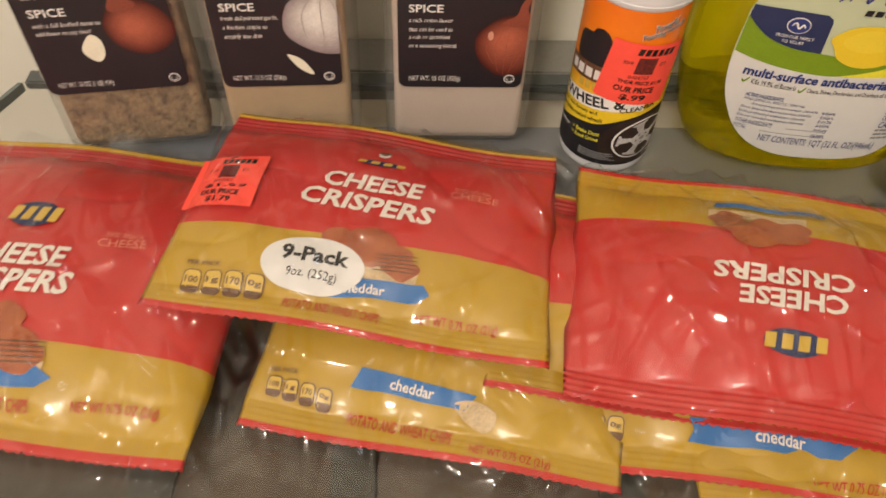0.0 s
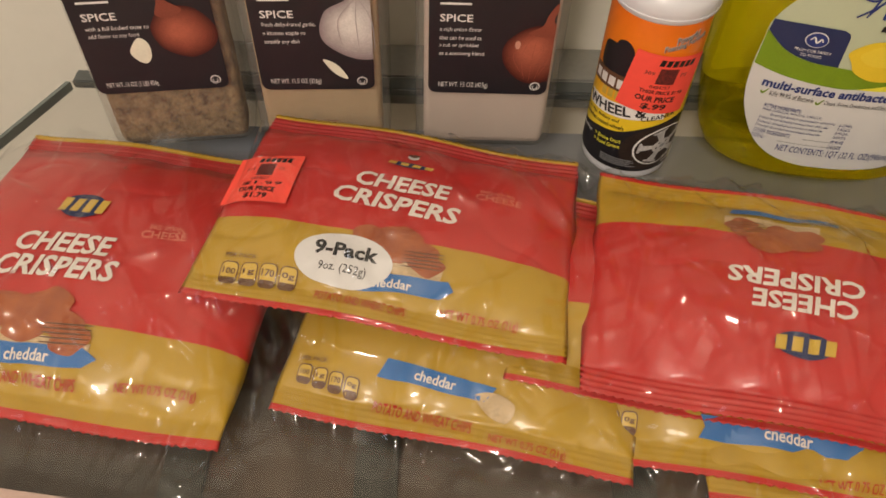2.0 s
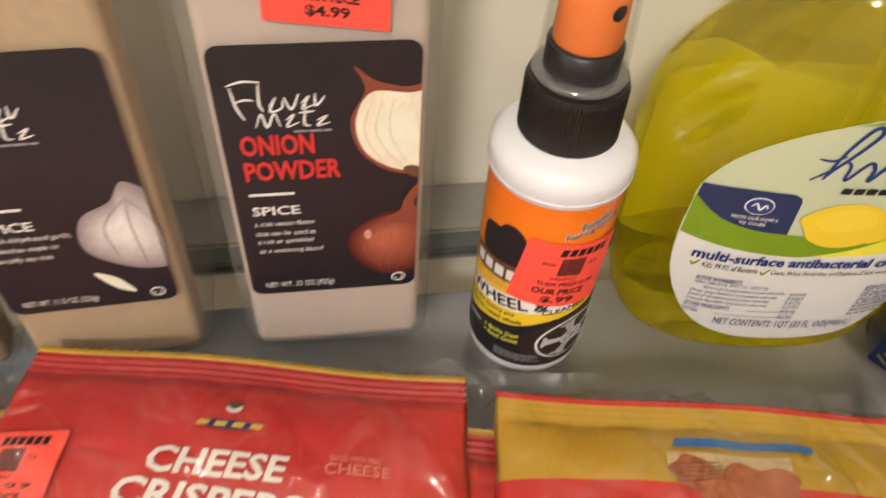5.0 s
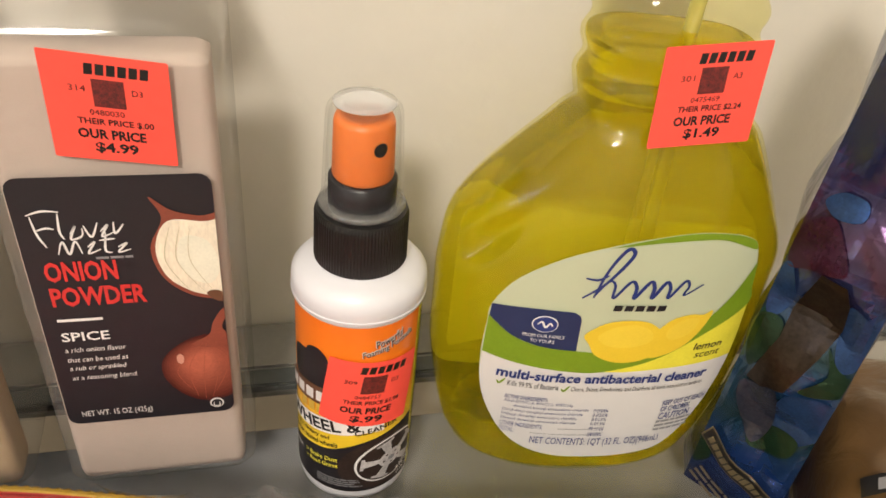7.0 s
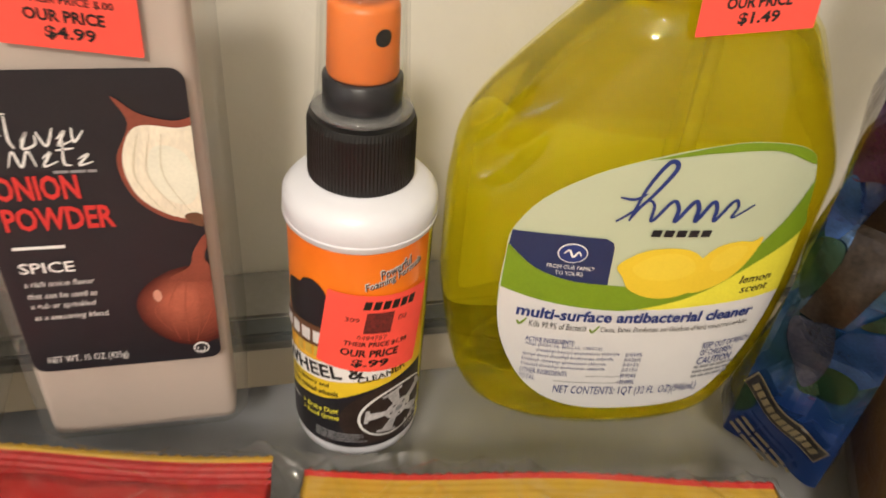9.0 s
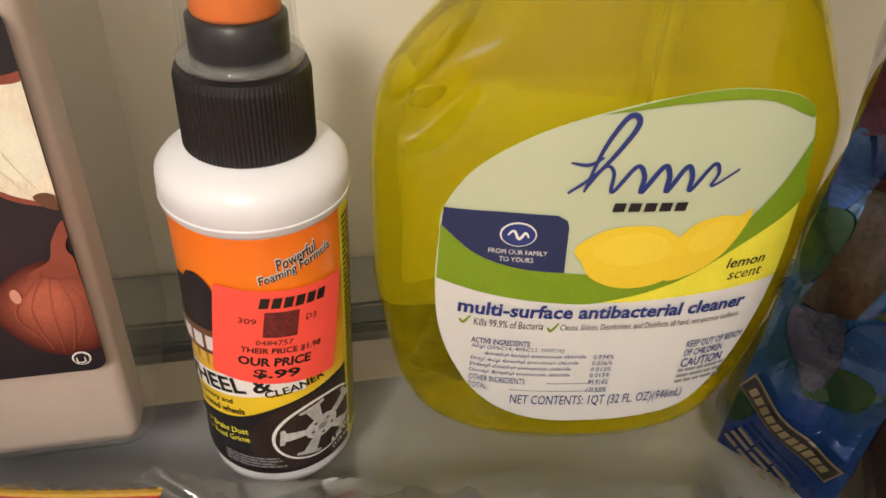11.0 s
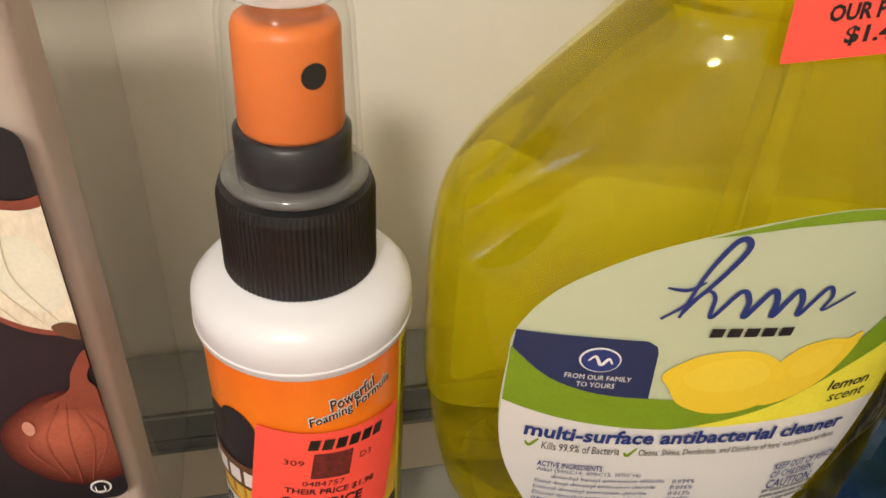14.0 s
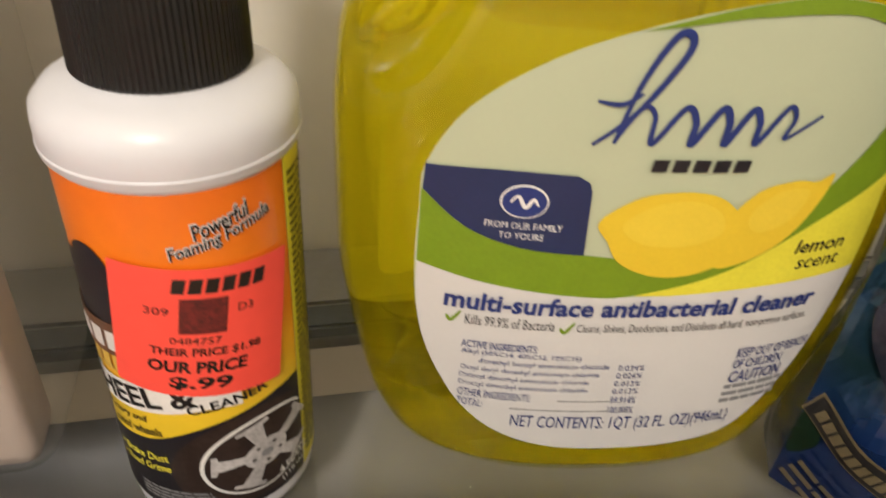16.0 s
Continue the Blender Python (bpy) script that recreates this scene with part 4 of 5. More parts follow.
class Pouch:
    """A sealed snack pouch lying flat: crimped ends, soft bulge, creases."""

    def __init__(self, x, y, z, yaw, u0, u1, v0, v1, bulge, edge, border, label_text, seed, tilt=(0.0, 0.0), flip=False, flare=0.0):
        self.u0, self.u1, self.v0, self.v1, self.bulge, self.edge, self.seed = u0, u1, v0, v1, bulge, edge, seed
        self.flip = flip
        self.m = pose(x, y, z, tilt[0], tilt[1], yaw)
        self.base = thing("snack_pouch", self.m, label_text, "snack pouch", "snack pouches in a clear bag")
        h = v1 - v0
        b = (border - v0) / h
        if flip:
            stops = [(0.0, POUCH_RED), (b, POUCH_YELLOW), (0.976, (0.60, 0.03, 0.025)), (1.0, (0.60, 0.03, 0.025))]
        else:
            stops = [(0.0, (0.60, 0.03, 0.025)), (0.024, POUCH_YELLOW), (b, POUCH_RED), (0.86, (0.44, 0.018, 0.018)), (0.975, POUCH_YELLOW)]
        self.skin = banded("pouch_film", stops, 1, v0, v1, 0.40, 0.0, 0.0, 0.18, 0.06, 60)
        nu, nv = 84, 150
        bm = bmesh.new()
        def sheet(sign):
            rows = []
            for j in range(nv + 1):
                row = []
                for i in range(nu + 1):
                    u = u0 + (u1 - u0) * i / nu
                    v = v0 + h * j / nv
                    w = v
                    if j in (0, nv):
                        w += 0.0004 * (1 if i % 2 else -1)
                    side = 0.0022 * noise.noise(Vector((v * 45, seed, 3.0 + (u > (u0 + u1) / 2)))) if i in (0, nu) else 0
                    row.append(bm.verts.new((u * (1 + flare * (1 - j / nv)) + side, w, self.height(u, v, sign))))
                rows.append(row)
            for a, c in zip(rows, rows[1:]):
                for i in range(nu):
                    q = (a[i], a[i + 1], c[i + 1], c[i])
                    bm.faces.new(q if sign > 0 else q[::-1])
        sheet(1)
        sheet(-1)
        bmesh.ops.remove_doubles(bm, verts=[v for v in bm.verts if v.is_boundary], dist=0.0004)
        self.body = part("pouch_body", bm, self.skin, self.base, "red and yellow crinkled foil film")

    def height(self, u, v, sign=1):
        a = 2 * (u - (self.u0 + self.u1) / 2) / (self.u1 - self.u0)
        h = (self.v1 - self.v0) / 2
        d = h - abs(v - (self.v0 + self.v1) / 2)
        crimp = 0.011
        t = min(1.0, max(0.0, (d - crimp) / (h - crimp)))
        puff = max(0.0, 1 - abs(a) ** 3.2) ** 0.55 * (1 - (1 - t) ** 2.3) ** 0.75
        n = noise.noise(Vector((u * 38, v * 38, self.seed * 1.7))) + 0.5 * noise.noise(Vector((u * 95 + 9, v * 70, self.seed)))
        fold = abs(noise.noise(Vector((u * 26 + v * 18, v * 30 - u * 14, self.seed + 5.0))))
        crease = 0.0008 * n * min(1.0, puff * 2.5) - 0.0006 * (max(0.0, 0.22 - fold) / 0.22) ** 2 * min(1.0, puff * 2)
        ridge = (0.0005 if (v > 0) != self.flip else 0.0001) * math.sin(v * 2 * math.pi / 0.0026) if d < crimp else 0.0011 * math.sin(u * 230 + 3 * self.seed) * math.exp(-(d - crimp) / 0.010) * min(1.0, puff * 6)
        wave = 0.0016 * math.sin(u * 55 + self.seed * 2.1) * (1 - t) ** 2
        if sign > 0:
            return self.edge + self.bulge * 0.74 * puff + crease + ridge + wave + 0.00015
        return max(0.0, self.edge - self.bulge * 0.26 * puff + wave - 0.00015)

    def at(self, u, v, d):
        return Vector((u, v, self.height(u, v) + d))

    def put(self, name, bm, material, d=0.0005, step=0.0022, label=""):
        part(name, mapped(bm, self.at, 0.6 * d + 0.00045, step), material, self.body, label, False)

    def words(self, text, x, y, w, h, material, turn=0.0, lean=0.0, bold=0.014, d=0.0010, flip=False):
        self.put("lettering", lettering(text, x, y, w, h, turn, lean, bold, flip), material, d)


OUTER_WHITE = ink("pouch_white", (0.74, 0.68, 0.62))
BAND_BLUE = ink("pouch_blue", (0.03, 0.15, 0.42))
PRINT_RED = ink("pouch_red_print", (0.45, 0.025, 0.008))
PINKISH = ink("pouch_pink_print", (0.66, 0.20, 0.14))


def chips_picture(p, cx, cy, k, flip=False, seed=1):
    """A heap of brown chips over a pale board, as printed on the pouch."""
    f = -1 if flip else 1
    rng = random.Random(seed)
    p.put("board_picture", shape([(cx + f * k * x, cy + f * k * y) for x, y in ((-26, -16), (24, -17), (25, -10), (-24, -8))]), TAN, 0.0004)
    for j, (x, y, r) in enumerate(((-14, 0, 11), (2, 3, 12), (-4, -5, 12), (12, -4, 10), (16, -9, 9), (-18, -6, 8))):
        pts = []
        for i in range(9):
            a = 2 * math.pi * i / 9 + rng.uniform(-0.2, 0.2)
            q = r * rng.uniform(0.75, 1.1)
            pts.append((cx + f * k * (x + q * math.cos(a)), cy + f * k * (y + 0.7 * q * math.sin(a))))
        p.put("chip_picture", shape(curve_points(pts, True, 3)), CHIP, 0.00045 + 0.00004 * j)
    for j in range(5):
        y = -11 + 1.9 * j
        p.put("chip_picture", stroke([(cx + f * k * 4, cy + f * k * (y - 1)), (cx + f * k * 15, cy + f * k * y), (cx + f * k * 24, cy + f * k * (y + 0.5))], 0.8 * k), BROWN, 0.0008)


def icons(p, x, y, w, turn=0.0):
    for k in range(4):
        a = x + k * w * 1.12
        b = y + math.tan(radians(turn)) * k * w * 1.12
        p.put("fact_icon", shape(rounded(a, a + w, b, b + w * 1.25, w * 0.3)), BROWN, 0.0005)
        p.put("fact_icon", shape(rounded(a + 0.5, a + w - 0.5, b + 0.5, b + w * 1.25 - 0.5, w * 0.25)), GOLD, 0.0007)
        p.words(("100", "1g", "170", "0g")[k], a + 1.1, b + w * 0.55, w - 2.2, w * 0.34, BROWN, 0, 0, 0.02, 0.0012)
        p.put("fact_icon", shape(rounded(a + 0.6, a + w - 0.6, b + 0.5, b + w * 0.42, 0.6)), BROWN, 0.0009)
    p.words("PER PACK", x + 0.5, y + w * 1.45, w * 1.8, 1.9, BROWN)


def round_mark(p, cx, cy, rx, ry):
    """The maker's round mark as plain shapes."""
    p.put("round_mark", shape(oval(cx, cy, rx, ry)), NAVY, 0.0005)
    for k in range(4):
        x = cx - rx * 1.0 + k * rx * 0.56
        p.put("round_mark", shape([(x, cy - ry * 0.55), (x + rx * 0.36, cy - ry * 0.55), (x + rx * 0.44, cy + ry * 0.55), (x + rx * 0.08, cy + ry * 0.55)]), GOLD, 0.0008)


# pouch stretched out beside the others
left_pouch = Pouch(-0.21, -0.071, -0.0105, -8, -0.075, 0.075, -0.0745, 0.080, 0.024, 0.006, -0.036, "full red and yellow snack pouch lying beside the pile", 1.3)
round_mark(left_pouch, -16.5, 21.5, 10.3, 7.5)
left_pouch.words("CHEESE", -34.5, -7.2, 42, 10.6, OUTER_WHITE, 3, 0.18, 0.03)
left_pouch.words("CRISPERS", -38, -20.0, 52, 10.6, OUTER_WHITE, 3, 0.18, 0.03)
left_pouch.words("BAKED WITH REAL", 18, 13, 16, 2.6, PINKISH)
left_pouch.words("CHEESE", 16, 7.5, 20, 4.2, PINKISH, 4)
chips_picture(left_pouch, -10, -34, 1.0, seed=4)
left_pouch.put("blue_band", shape([(-46, -57), (14, -53), (19, -49), (12, -45.5), (-46, -49)]), BAND_BLUE)
left_pouch.words("cheddar", -18, -54.0, 18, 4.6, OUTER_WHITE, 4, 0, 0.02, 0.0008)
left_pouch.words("POTATO AND WHEAT CHIPS", -31, -62.0, 44, 4.2, PRINT_RED, 1)
left_pouch.words("NET WT 0.75 OZ (21g)", 28, -59.5, 33, 4.4, PRINT_RED, 2)
left_pouch.put("hang_hole", stroke([(-12, 55), (-12.5, 52.5), (-9.5, 52)], 0.7), BROWN)

# pouch below the middle one
lower_pouch = Pouch(-0.062, -0.0875, -0.0105, -11.4, -0.057, 0.086, -0.0615, 0.040, 0.015, 0.006, 0.004, "yellow snack pouch half hidden under another pouch", 2.9)
icons(lower_pouch, -50, -48.5, 6.0, -6)
lower_pouch.put("blue_band", shape([(-18, -41), (26, -44), (30, -38), (-15, -33.5)]), BAND_BLUE)
lower_pouch.words("cheddar", -3, -40.5, 17, 4.0, OUTER_WHITE, -4, 0, 0.02, 0.0008)
lower_pouch.words("POTATO AND WHEAT CHIPS", -17, -54.0, 40, 4.6, PRINT_RED, -3)
lower_pouch.words("NET WT 0.75 OZ (21g)", 30, -58.6, 30, 4.3, PRINT_RED, -1)
lower_pouch.put("chip_picture", shape(curve_points([(22, -42), (30, -40), (38, -43), (36, -49), (28, -48)])), TAN, 0.0005)

# middle pouch, on top
middle_pouch = Pouch(-0.0815, -0.052, 0.0065, -10.4, -0.0755, 0.0755, -0.0585, 0.0545, 0.015, 0.008, -0.020, "red and yellow snack pouch with price sticker on the pile", 4.1, (0, 1.5), False, 0.05)
middle_pouch.words("CHEESE", -22, 5.2, 42.5, 9.2, OUTER_WHITE, -1, 0.12, 0.03)
middle_pouch.words("CRISPERS", -29.5, -5.6, 56, 9.4, OUTER_WHITE, -3, 0.12, 0.03)
middle_pouch.words("CHEESE", 31.5, 9.0, 20.5, 3.8, PINKISH, 1)
middle_pouch.words("BAKED WITH REAL", 33, 13.5, 16, 2.0, PINKISH, 1)
round_mark(middle_pouch, -1, 23.5, 10, 1.9)
chips_picture(middle_pouch, 4, -22, 0.85, seed=7)
middle_pouch.put("blue_band", shape([(-18, -46), (26, -42), (31, -38.5), (28, -35), (-18, -38)]), BAND_BLUE, 0.0009)
middle_pouch.words("cheddar", -4, -43, 18, 3.8, OUTER_WHITE, 3, 0, 0.02, 0.0011)
middle_pouch.put("pack_sticker", shape(oval(-16, -34.5, 20.6, 11.6, 40)), LABEL_WHITE, 0.0013, 0.003, "white oval paper sticker")
middle_pouch.words("9-Pack", -29, -34.1, 27, 6.6, BLACK, 0, 0, 0.035, 0.0016)
middle_pouch.words("9oz. (252g)", -25.5, -41.3, 20, 4.6, BLACK, 0, 0, 0.0, 0.0016)
icons(middle_pouch, -66, -50.5, 7.6, 1)
middle_pouch.words("POTATO AND WHEAT CHIPS", -24.0, -51.8, 37.5, 4.2, PRINT_RED)
middle_pouch.words("NET WT 0.75 OZ (21g)", 27, -49.5, 32, 4.2, PRINT_RED, 1)
middle_pouch.put("hang_hole", shape(oval(-0.5, 30.5, 2.6, 2.3, 20)), LABEL_WHITE, 0.0006)
middle_pouch.put("hang_hole", shape(curve_points([(-3, 31.5), (-0.5, 30), (2, 31.8), (2, 33), (-2.5, 33)])), BROWN, 0.0008)
tag = sticker(middle_pouch.base, middle_pouch.at, -63.0, 2.0, 31, 29.5, 0, "$1.79", 0.004, 0.0022, ("314", "C3", "0483667"), "$1.99")

# pile at the other side
under_pouch = Pouch(0.050, -0.094, -0.004, -11.0, -0.080, 0.070, -0.049, 0.055, 0.016, 0.008, -0.012, "yellow and red snack pouch under another pouch", 5.7)
front_pouch = Pouch(0.075, -0.112, -0.0105, -9, -0.090, 0.072, -0.054, 0.045, 0.018, 0.005, 0.000, "crumpled yellow snack pouch at the front of the pile", 7.2)
icons(front_pouch, -83, -43, 6.4, 0)
front_pouch.put("blue_band", shape([(-32, -41), (-30, -37), (-32, -33), (26, -31), (30, -35), (26, -40)]), BAND_BLUE)
front_pouch.words("cheddar", -8, -38.5, 19, 4.2, OUTER_WHITE, 1, 0, 0.02, 0.0008)
corner_pouch = Pouch(0.128, -0.128, -0.0108, -7, -0.085, 0.06, -0.052, 0.045, 0.014, 0.004, -0.002, "yellow snack pouch lying at the outer corner of the pile", 8.8)
corner_pouch.words("NET WT 0.75 OZ (21g)", -42, -43, 31, 4.3, PRINT_RED, 2)
turned_pouch = Pouch(0.0805, -0.083, 0.005, -10.5, -0.079, 0.074, -0.066, 0.050, 0.017, 0.008, 0.016, "red snack pouch lying upside down on top of the pile", 9.6, (2, 0), True)
turned_pouch.words("CHEESE", -24.5, 13.5, 41, 8.6, OUTER_WHITE, 0, 0.12, 0.03, 0.0006, True)
turned_pouch.words("CRISPERS", -28.5, 3.0, 54, 8.8, OUTER_WHITE, 0, 0.12, 0.03, 0.0006, True)
round_mark(turned_pouch, 3, -36, 11, 5.5)
chips_picture(turned_pouch, -5, 14, 0.8, True, 9)
turned_pouch.put("blue_band", shape([(-22, 29.5), (24, 29.5), (26, 33), (-20, 33.5)]), BAND_BLUE, 0.0009)


# ---- clear bag round the pouches ----
CREASES = ((15, 11.0), (62, 17.0), (-38, 23.0), (100, 29.0), (-12, 37.0))


def fold_lines(count=46):
    rng, out = random.Random(31), []
    for _ in range(count):
        a = radians(rng.uniform(25, 165))
        out.append((rng.uniform(-0.18, 0.16), rng.uniform(-0.172, -0.075), math.cos(a), math.sin(a), rng.uniform(0.010, 0.034), rng.uniform(0.0015, 0.0035)))
    return out


FOLDS = fold_lines()


def clear_bag():
    pouches = (left_pouch, lower_pouch, middle_pouch, under_pouch, front_pouch, corner_pouch, turned_pouch)
    nx, ny = 480, 200
    x0, x1, y0, y1 = -0.300, 0.178, -0.190, 0.002
    inv = [(p, p.m.inverted()) for p in pouches]
    z = np.zeros((ny + 1, nx + 1))
    for j in range(ny + 1):
        for i in range(nx + 1):
            x, y = x0 + (x1 - x0) * i / nx, y0 + (y1 - y0) * j / ny
            top = TOP + 0.001
            for p, m in inv:
                q = m @ Vector((x, y, 0))
                if p.u0 < q.x < p.u1 and p.v0 < q.y < p.v1:
                    top = max(top, (p.m @ Vector((q.x, q.y, p.height(q.x, q.y)))).z)
            z[j, i] = top
    base = z.copy()
    for _ in range(40):
        pad = np.pad(z, 1, mode="edge")
        z = np.maximum(base, (pad[:-2, 1:-1] + pad[2:, 1:-1] + pad[1:-1, :-2] + pad[1:-1, 2:]) / 4)
    for _ in range(2):
        pad = np.pad(z, 1, mode="edge")
        z = (pad[:-2, 1:-1] + pad[2:, 1:-1] + pad[1:-1, :-2] + pad[1:-1, 2:]) / 4
    edge = []
    near = base > TOP + 0.004
    for _ in range(20):
        pad = np.pad(near, 1)
        near = near | pad[:-2, 1:-1] | pad[2:, 1:-1] | pad[1:-1, :-2] | pad[1:-1, 2:]
    bm = bmesh.new()
    rows = []
    for j in range(ny + 1):
        row = []
        for i in range(nx + 1):
            x, y = x0 + (x1 - x0) * i / nx, y0 + (y1 - y0) * j / ny
            r = abs(noise.noise(Vector((x * 26 + y * 9, y * 15 - x * 10, 2.0))))
            r2 = abs(noise.noise(Vector((x * 70 + y * 30, y * 60, 7.0))))
            lift = 0.0020 + 0.0030 * (max(0.0, 0.32 - r) / 0.32) ** 2 + 0.0005 * r2 + 0.0016 * max(0.0, 1 - r / 0.07)
            for angle, off in CREASES:  # long sharp folds running across the film in several directions
                c, w = math.cos(radians(angle)), math.sin(radians(angle))
                q = Vector(((x * c + y * w) * 40, (y * c - x * w) * 3.5, off))
                r3 = abs(noise.noise(q) + 0.07 * noise.noise(q * 4.3))
                lift += 0.0026 * max(0.0, 1 - r3 / 0.15) ** 1.5 * min(1.0, max(0.0, 0.25 + 1.6 * noise.noise(Vector((x * 15, y * 15, off + 3.0)))))
            for fx, fy, c, w, long, tall in FOLDS:  # straight sharp folds where the film hangs off the pile
                a, b = (x - fx) * c + (y - fy) * w, (y - fy) * c - (x - fx) * w
                if abs(a) < long and abs(b) < 0.003:
                    lift += tall * (1 - abs(b) / 0.003) * (1 - (a / long) ** 2)
            rim = 0.010 * math.exp(-((j - ny) / 10.0) ** 2) * (0.6 + 0.6 * noise.noise(Vector((x * 28, 0, 4.0)))) if x > -0.02 else 0.014 * math.exp(-((j - ny) / 13.0) ** 2) * max(0.0, 1 - abs(x + 0.20) / 0.085) * (0.8 + 0.5 * noise.noise(Vector((x * 60, 0, 9.0))))
            sway = 0.008 * noise.noise(Vector((x * 14, 3.0, 1.0))) * (j / ny) ** 4 - 0.006 * noise.noise(Vector((x * 16, 8.0, 1.0))) * (1 - j / ny) ** 4
            row.append(bm.verts.new((x, y + sway, z[j, i] + lift + max(0.0, rim) - TOP)))
        rows.append(row)
    for j, (a, c) in enumerate(zip(rows, rows[1:])):
        for i in range(nx):
            if base[j, i] > TOP + 0.004 or near[j, i]:
                f = bm.faces.new((a[i], a[i + 1], c[i + 1], c[i]))
                if j > ny - 10 and i > 0.6 * nx:
                    edge.append([v.co.copy() for v in f.verts])
                    bm.faces.remove(f)
    bmesh.ops.delete(bm, geom=[v for v in bm.verts if not v.link_faces], context="VERTS")
    bag = thing("clear_bag", pose(0, 0, TOP), "crinkled clear plastic bag wrapped over the snack pouches", "plastic bag")
    part("film", bm, FILM, bag, "thin glossy clear film")
    seam = bmesh.new()
    for q in edge:
        seam.faces.new([seam.verts.new(c) for c in q])
    bmesh.ops.remove_doubles(seam, verts=seam.verts[:], dist=0.00001)
    part("sealed_edge", seam, FILM_EDGE, bag, "doubled clear edge of the bag")


clear_bag()


# ---- foil bag of sweets beside the cleaner ----
def foil_skin():
    m, n, l, p = node_material("blue_foil")
    tc = n.new("ShaderNodeTexCoord")
    a, sep, sway = n.new("ShaderNodeTexNoise"), n.new("ShaderNodeSeparateXYZ"), n.new("ShaderNodeMath")
    a.inputs["Scale"].default_value, a.inputs["Detail"].default_value, a.inputs["Distortion"].default_value = 22, 2, 0.6
    l.new(tc.outputs["Object"], a.inputs["Vector"])
    l.new(tc.outputs["Object"], sep.inputs[0])
    sway.operation, sway.inputs[1].default_value = "MULTIPLY_ADD", 0.085
    l.new(a.outputs[0], sway.inputs[0])
    l.new(sep.outputs["Z"], sway.inputs[2])
    rng = n.new("ShaderNodeMapRange")
    rng.inputs["From Min"].default_value, rng.inputs["From Max"].default_value = 0.04, 0.26
    l.new(sway.outputs[0], rng.inputs["Value"])
    ramp = n.new("ShaderNodeValToRGB")
    e = ramp.color_ramp.elements
    e[0].position, e[0].color = 0.0, (0.012, 0.030, 0.13, 1)
    e[1].position, e[1].color = 1.0, (0.05, 0.06, 0.15, 1)
    for place, c in ((0.14, (0.020, 0.055, 0.20)), (0.24, (0.015, 0.05, 0.06)), (0.32, (0.025, 0.08, 0.23)), (0.42, (0.012, 0.045, 0.05)), (0.50, (0.03, 0.07, 0.20)), (0.58, (0.055, 0.012, 0.034)), (0.68, (0.03, 0.025, 0.09)), (0.80, (0.03, 0.045, 0.15))):
        k = e.new(place)
        k.color = (*c, 1)
    l.new(rng.outputs[0], ramp.inputs[0])
    l.new(ramp.outputs[0], p.inputs["Base Color"])
    p.inputs["Roughness"].default_value, p.inputs["Metallic"].default_value, p.inputs["Coat Weight"].default_value = 0.20, 0.6, 0.6
    b, bp = n.new("ShaderNodeTexNoise"), n.new("ShaderNodeBump")
    b.inputs["Scale"].default_value, b.inputs["Distortion"].default_value = 30, 2.0
    l.new(tc.outputs["Object"], b.inputs["Vector"])
    l.new(b.outputs[0], bp.inputs["Height"])
    bp.inputs["Strength"].default_value, bp.inputs["Distance"].default_value = 0.25, 0.006
    l.new(bp.outputs[0], p.inputs["Normal"])
    return m


BLUE_FOIL = foil_skin()
BROWN_FOIL = banded("brown_foil", [(0.0, (0.10, 0.055, 0.02)), (0.35, (0.22, 0.12, 0.04)), (0.6, (0.12, 0.07, 0.03)), (1.0, (0.25, 0.15, 0.06))], 2, 0.0, 0.07, 0.35, 0.4, coat=0.4, bump=0.3, bump_scale=60, metal=0.3)
BROWN_FOIL.node_tree.nodes["Color Ramp"].color_ramp.interpolation = "LINEAR"


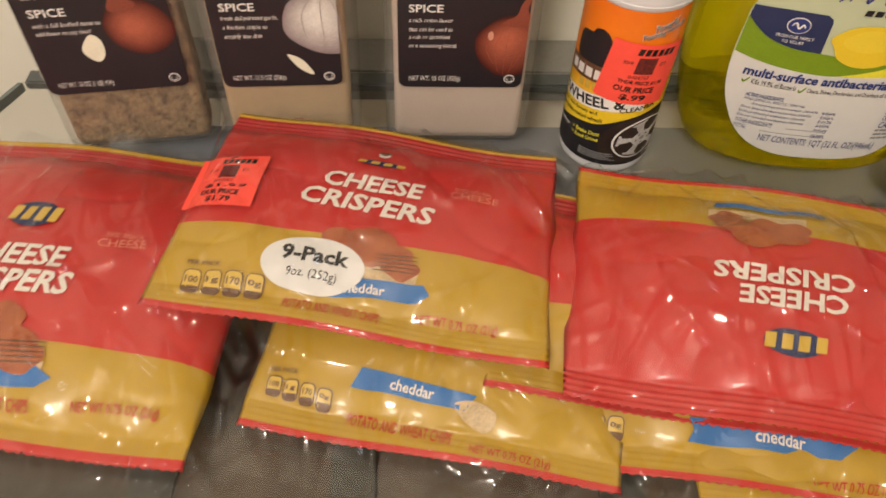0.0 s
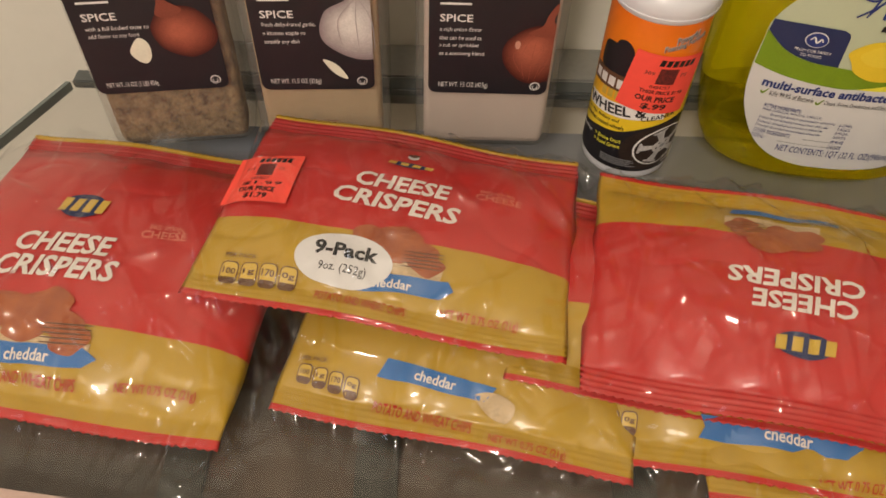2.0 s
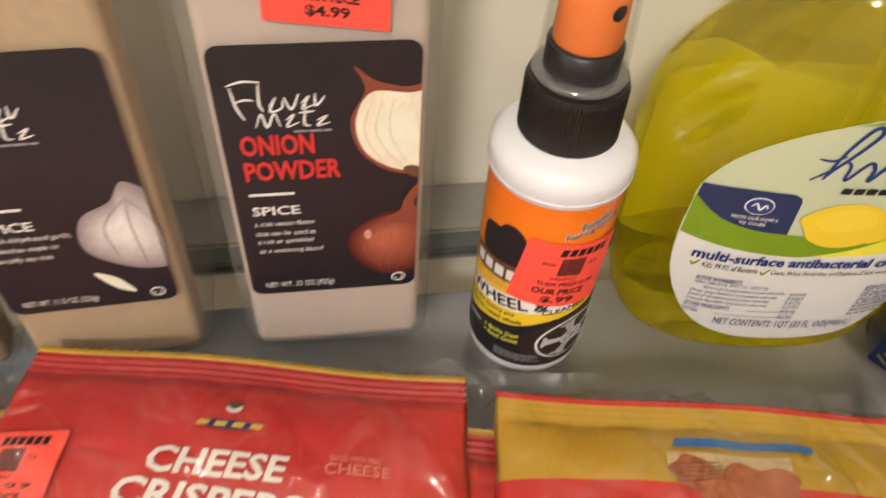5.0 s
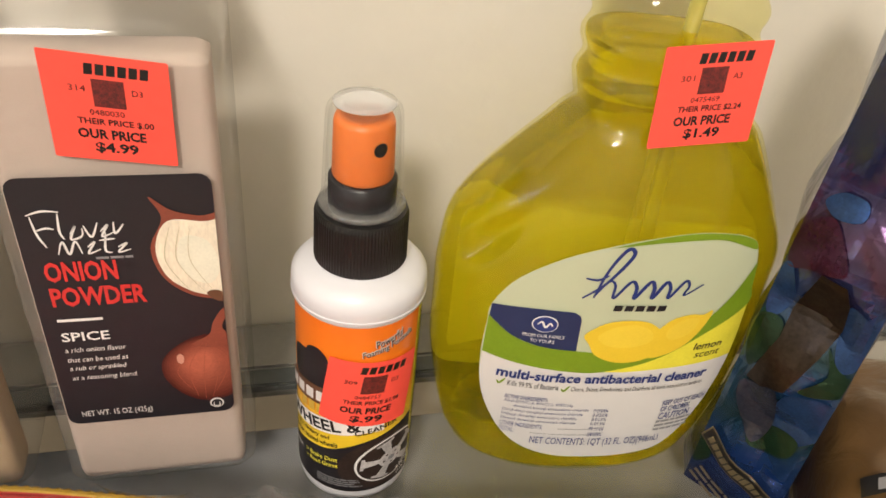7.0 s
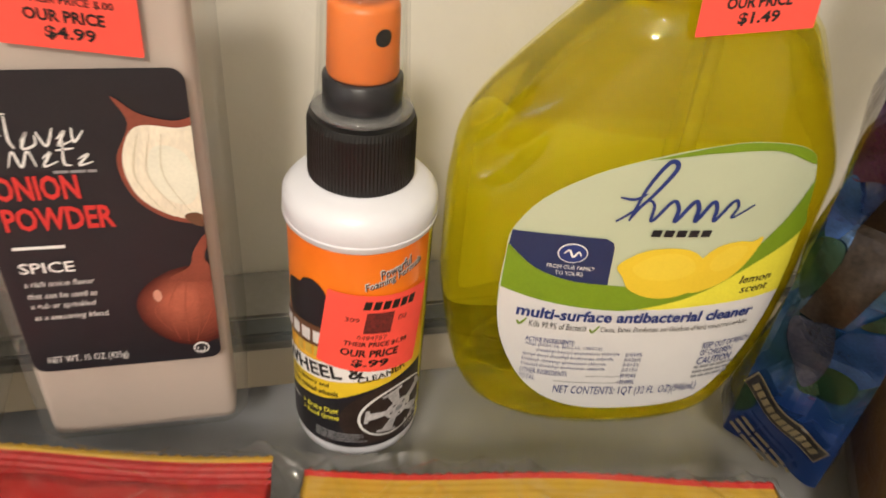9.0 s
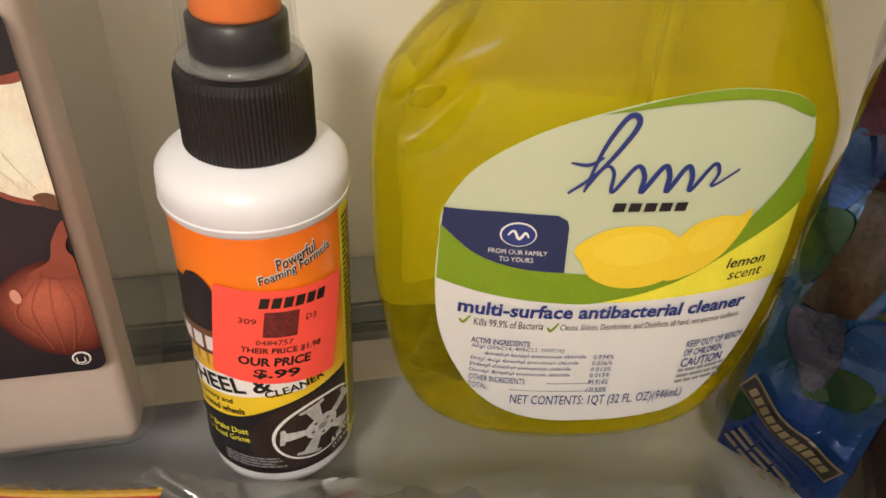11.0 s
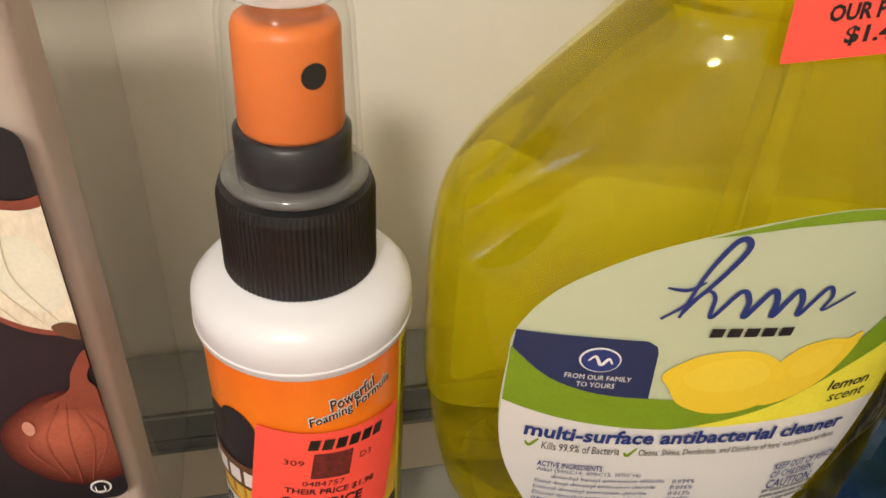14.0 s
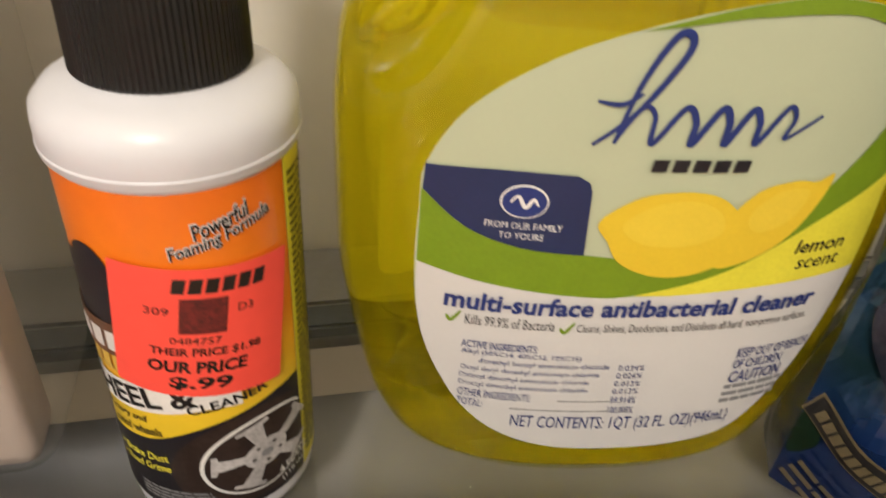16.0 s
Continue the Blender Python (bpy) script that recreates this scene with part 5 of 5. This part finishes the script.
def foil_bag():
    base = thing("foil_bag", pose(0.174, -0.006, TOP), "standing blue foil bag of chocolates with creased sides", "foil bag")
    foot = [(0.0, 0.0), (0.0205, -0.0315), (0.054, 0.012), (0.040, 0.036)]
    per, levels, rings = 16, 56, []
    mid = Vector((0.028, 0.004))
    def wall(k, f, t, d=0.0):
        p0, p1 = Vector(foot[k]), Vector(foot[(k + 1) % 4])
        z = 0.225 * t
        q = mid + (p0.lerp(p1, f) - mid) * (1 - 0.15 * t ** 3)
        side = (p1 - p0).normalized()
        out = Vector((side.y, -side.x))
        r = abs(noise.noise(Vector((q.x * 32 + 5, q.y * 32, z * 30))))
        n = 0.004 * noise.noise(Vector((q.x * 50, q.y * 50, z * 34 + 4))) + 0.009 * r - 0.0022
        q = q + out * ((n + 0.003) * math.sin(math.pi * f) ** 0.6 + d)
        return Vector((q.x + 0.012 * t, q.y + 0.006 * t, z))
    for j in range(levels + 1):
        rings.append([wall(k, i / per, j / levels) for k in range(4) for i in range(per)])
    body = part("bag_body", loft(rings), BLUE_FOIL, base, "glossy blue foil with creases", False)
    def face(u, v, d):
        return wall(0, min(1.0, max(0.0, u / 0.0376)), v / 0.225, d)
    def put(name, pts, material, d=0.001, label=""):
        part(name, mapped(shape(pts), face, d, 0.003), material, body, label, False)
    leaf, sky, dusk = ink("leaf_green", (0.016, 0.040, 0.020), 0.22, 0.3), ink("sky_blue", (0.026, 0.062, 0.17), 0.22, 0.3), ink("dusk_purple", (0.050, 0.013, 0.034), 0.25, 0.3)
    choc, wrapper = surface("ink_chocolate", (0.030, 0.020, 0.012), 0.3, 0.5, 90), surface("ink_wrapper", (0.06, 0.065, 0.09), 0.2, 0.5, 110, second=(0.02, 0.025, 0.05))
    for m in (leaf, sky, dusk, choc, wrapper):
        m.node_tree.nodes["Principled BSDF"].inputs["Metallic"].default_value = 0.6
    put("dusk_picture", curve_points([(1, 129), (8, 137), (15, 134), (22, 123), (10, 118.5), (2, 115)]), dusk, 0.0012)
    put("sky_picture", curve_points([(4, 141), (9, 146), (17, 146), (18, 140), (9, 137.5)]), sky, 0.0012)
    put("sky_picture", curve_points([(1, 114), (5, 115), (9, 102), (5, 93), (1, 97)]), sky, 0.0012)
    put("sky_picture", curve_points([(27, 112), (36, 108), (42, 96), (34, 86), (28, 96)]), sky, 0.0012)
    put("sky_picture", curve_points([(22, 68), (36, 72), (40, 58), (30, 46), (21, 52)]), sky, 0.0010)
    put("leaf_picture", curve_points([(1, 92), (8.6, 94), (10.5, 87), (5.5, 70), (1, 78)]), leaf, 0.0014)
    put("leaf_picture", curve_points([(27, 93), (33, 87), (41, 83), (37.5, 76), (25, 73), (31, 83)]), leaf, 0.0014)
    put("leaf_picture", curve_points([(15, 47), (25, 51), (33, 49), (31, 40), (18, 38)]), leaf, 0.0014)
    put("leaf_picture", curve_points([(1, 29), (5, 27), (7, 20), (1, 13)]), leaf, 0.0014)
    put("chocolate_picture", [(15, 120), (24, 119), (27, 112), (28, 101), (26, 89), (21, 70), (13, 66), (6, 65), (11, 89), (10, 100)], choc, 0.0018, "dark chocolate picture on the foil")
    put("wrapper_picture", curve_points([(5, 62), (12, 66), (19, 68), (22, 50), (18, 40), (8, 52)]), wrapper, 0.0020, "silvery sweet wrapper picture")
    put("black_strip", turned([(2, 26.5), (37, 26.5), (37, 33), (2, 33)], -24, 4, 30), BLACK, 0.0024, "black strip with pale name blocks")
    put("black_strip", turned([(1.4, 25.9), (37.6, 25.9), (37.6, 33.6), (1.4, 33.6)], -24, 4, 30), DIM_GOLD, 0.0021)
    rows = blocks(0, 0, 31, 3.4, 11)
    c, s = math.cos(radians(-24)), math.sin(radians(-24))
    for v in rows.verts:
        x, y = v.co.x * 1000 + 4.2 - 4, v.co.y * 1000 + 28 - 30
        v.co = Vector(((4 + c * x - s * y) * 0.001, (30 + s * x + c * y) * 0.001, 0))
    part("name_block", mapped(rows, face, 0.0028), DIM_GOLD, body, "", False)
    part("fine_print", mapped(bars(5, 13, 26, 3, 3.4, 1.6, random.Random(20), -28), face, 0.0026), DIM_GOLD, body, "", False)


foil_bag()


def brown_bag():
    base = thing("brown_bag", pose(0.262, -0.050, TOP, 0, 0, -30), "crinkled brown and gold foil bag lying on the glass", "foil bag")
    nu, nv = 40, 36
    bm = bmesh.new()
    for sign in (1, -1):
        rows = []
        for j in range(nv + 1):
            row = []
            for i in range(nu + 1):
                u, v = -0.055 + 0.11 * i / nu, -0.07 + 0.14 * j / nv
                puff = max(0.0, 1 - abs(u / 0.055) ** 4) ** 0.5 * max(0.0, 1 - abs(v / 0.07) ** 3) ** 0.6
                n = noise.noise(Vector((u * 50, v * 50, 6.0))) * 0.005 * min(1, puff * 2)
                row.append(bm.verts.new((u, v, 0.012 + 0.045 * puff + n if sign > 0 else max(0.0, 0.012 - 0.03 * puff))))
            rows.append(row)
        for a, c in zip(rows, rows[1:]):
            for i in range(nu):
                q = (a[i], a[i + 1], c[i + 1], c[i])
                bm.faces.new(q if sign > 0 else q[::-1])
    body = part("bag_body", bm, BROWN_FOIL, base, "brown and gold foil")
    top = lambda u, v, d: Vector((u, v, 0.012 + 0.045 * max(0.0, 1 - abs(u / 0.055) ** 4) ** 0.5 * max(0.0, 1 - abs(v / 0.07) ** 3) ** 0.6 + 0.004 + d))
    part("black_strip", mapped(shape([(-46, -34), (40, -28), (40, -20), (-46, -26)]), top, 0.0, 0.005), BLACK, body, "black strip with pale name blocks", False)
    part("name_block", mapped(blocks(-42, -32.5, 70, 4.6, 11, 4), top, 0.0006, 0.005), GREY, body, "", False)


brown_bag()

# ---- paper at the front corner ----
leaflet = thing("paper_leaflet", pose(-0.240, -0.197, TOP + 0.001, 0, 0, -7), "pale pink paper leaflet lying on the glass", "paper")
part("sheet", box(-0.08, 0.085, -0.05, 0.030, 0.0, 0.0006), surface("pink_paper", (0.50, 0.36, 0.31), 0.7, 0.08, 40, 0.1, 200), leaflet, "", False)
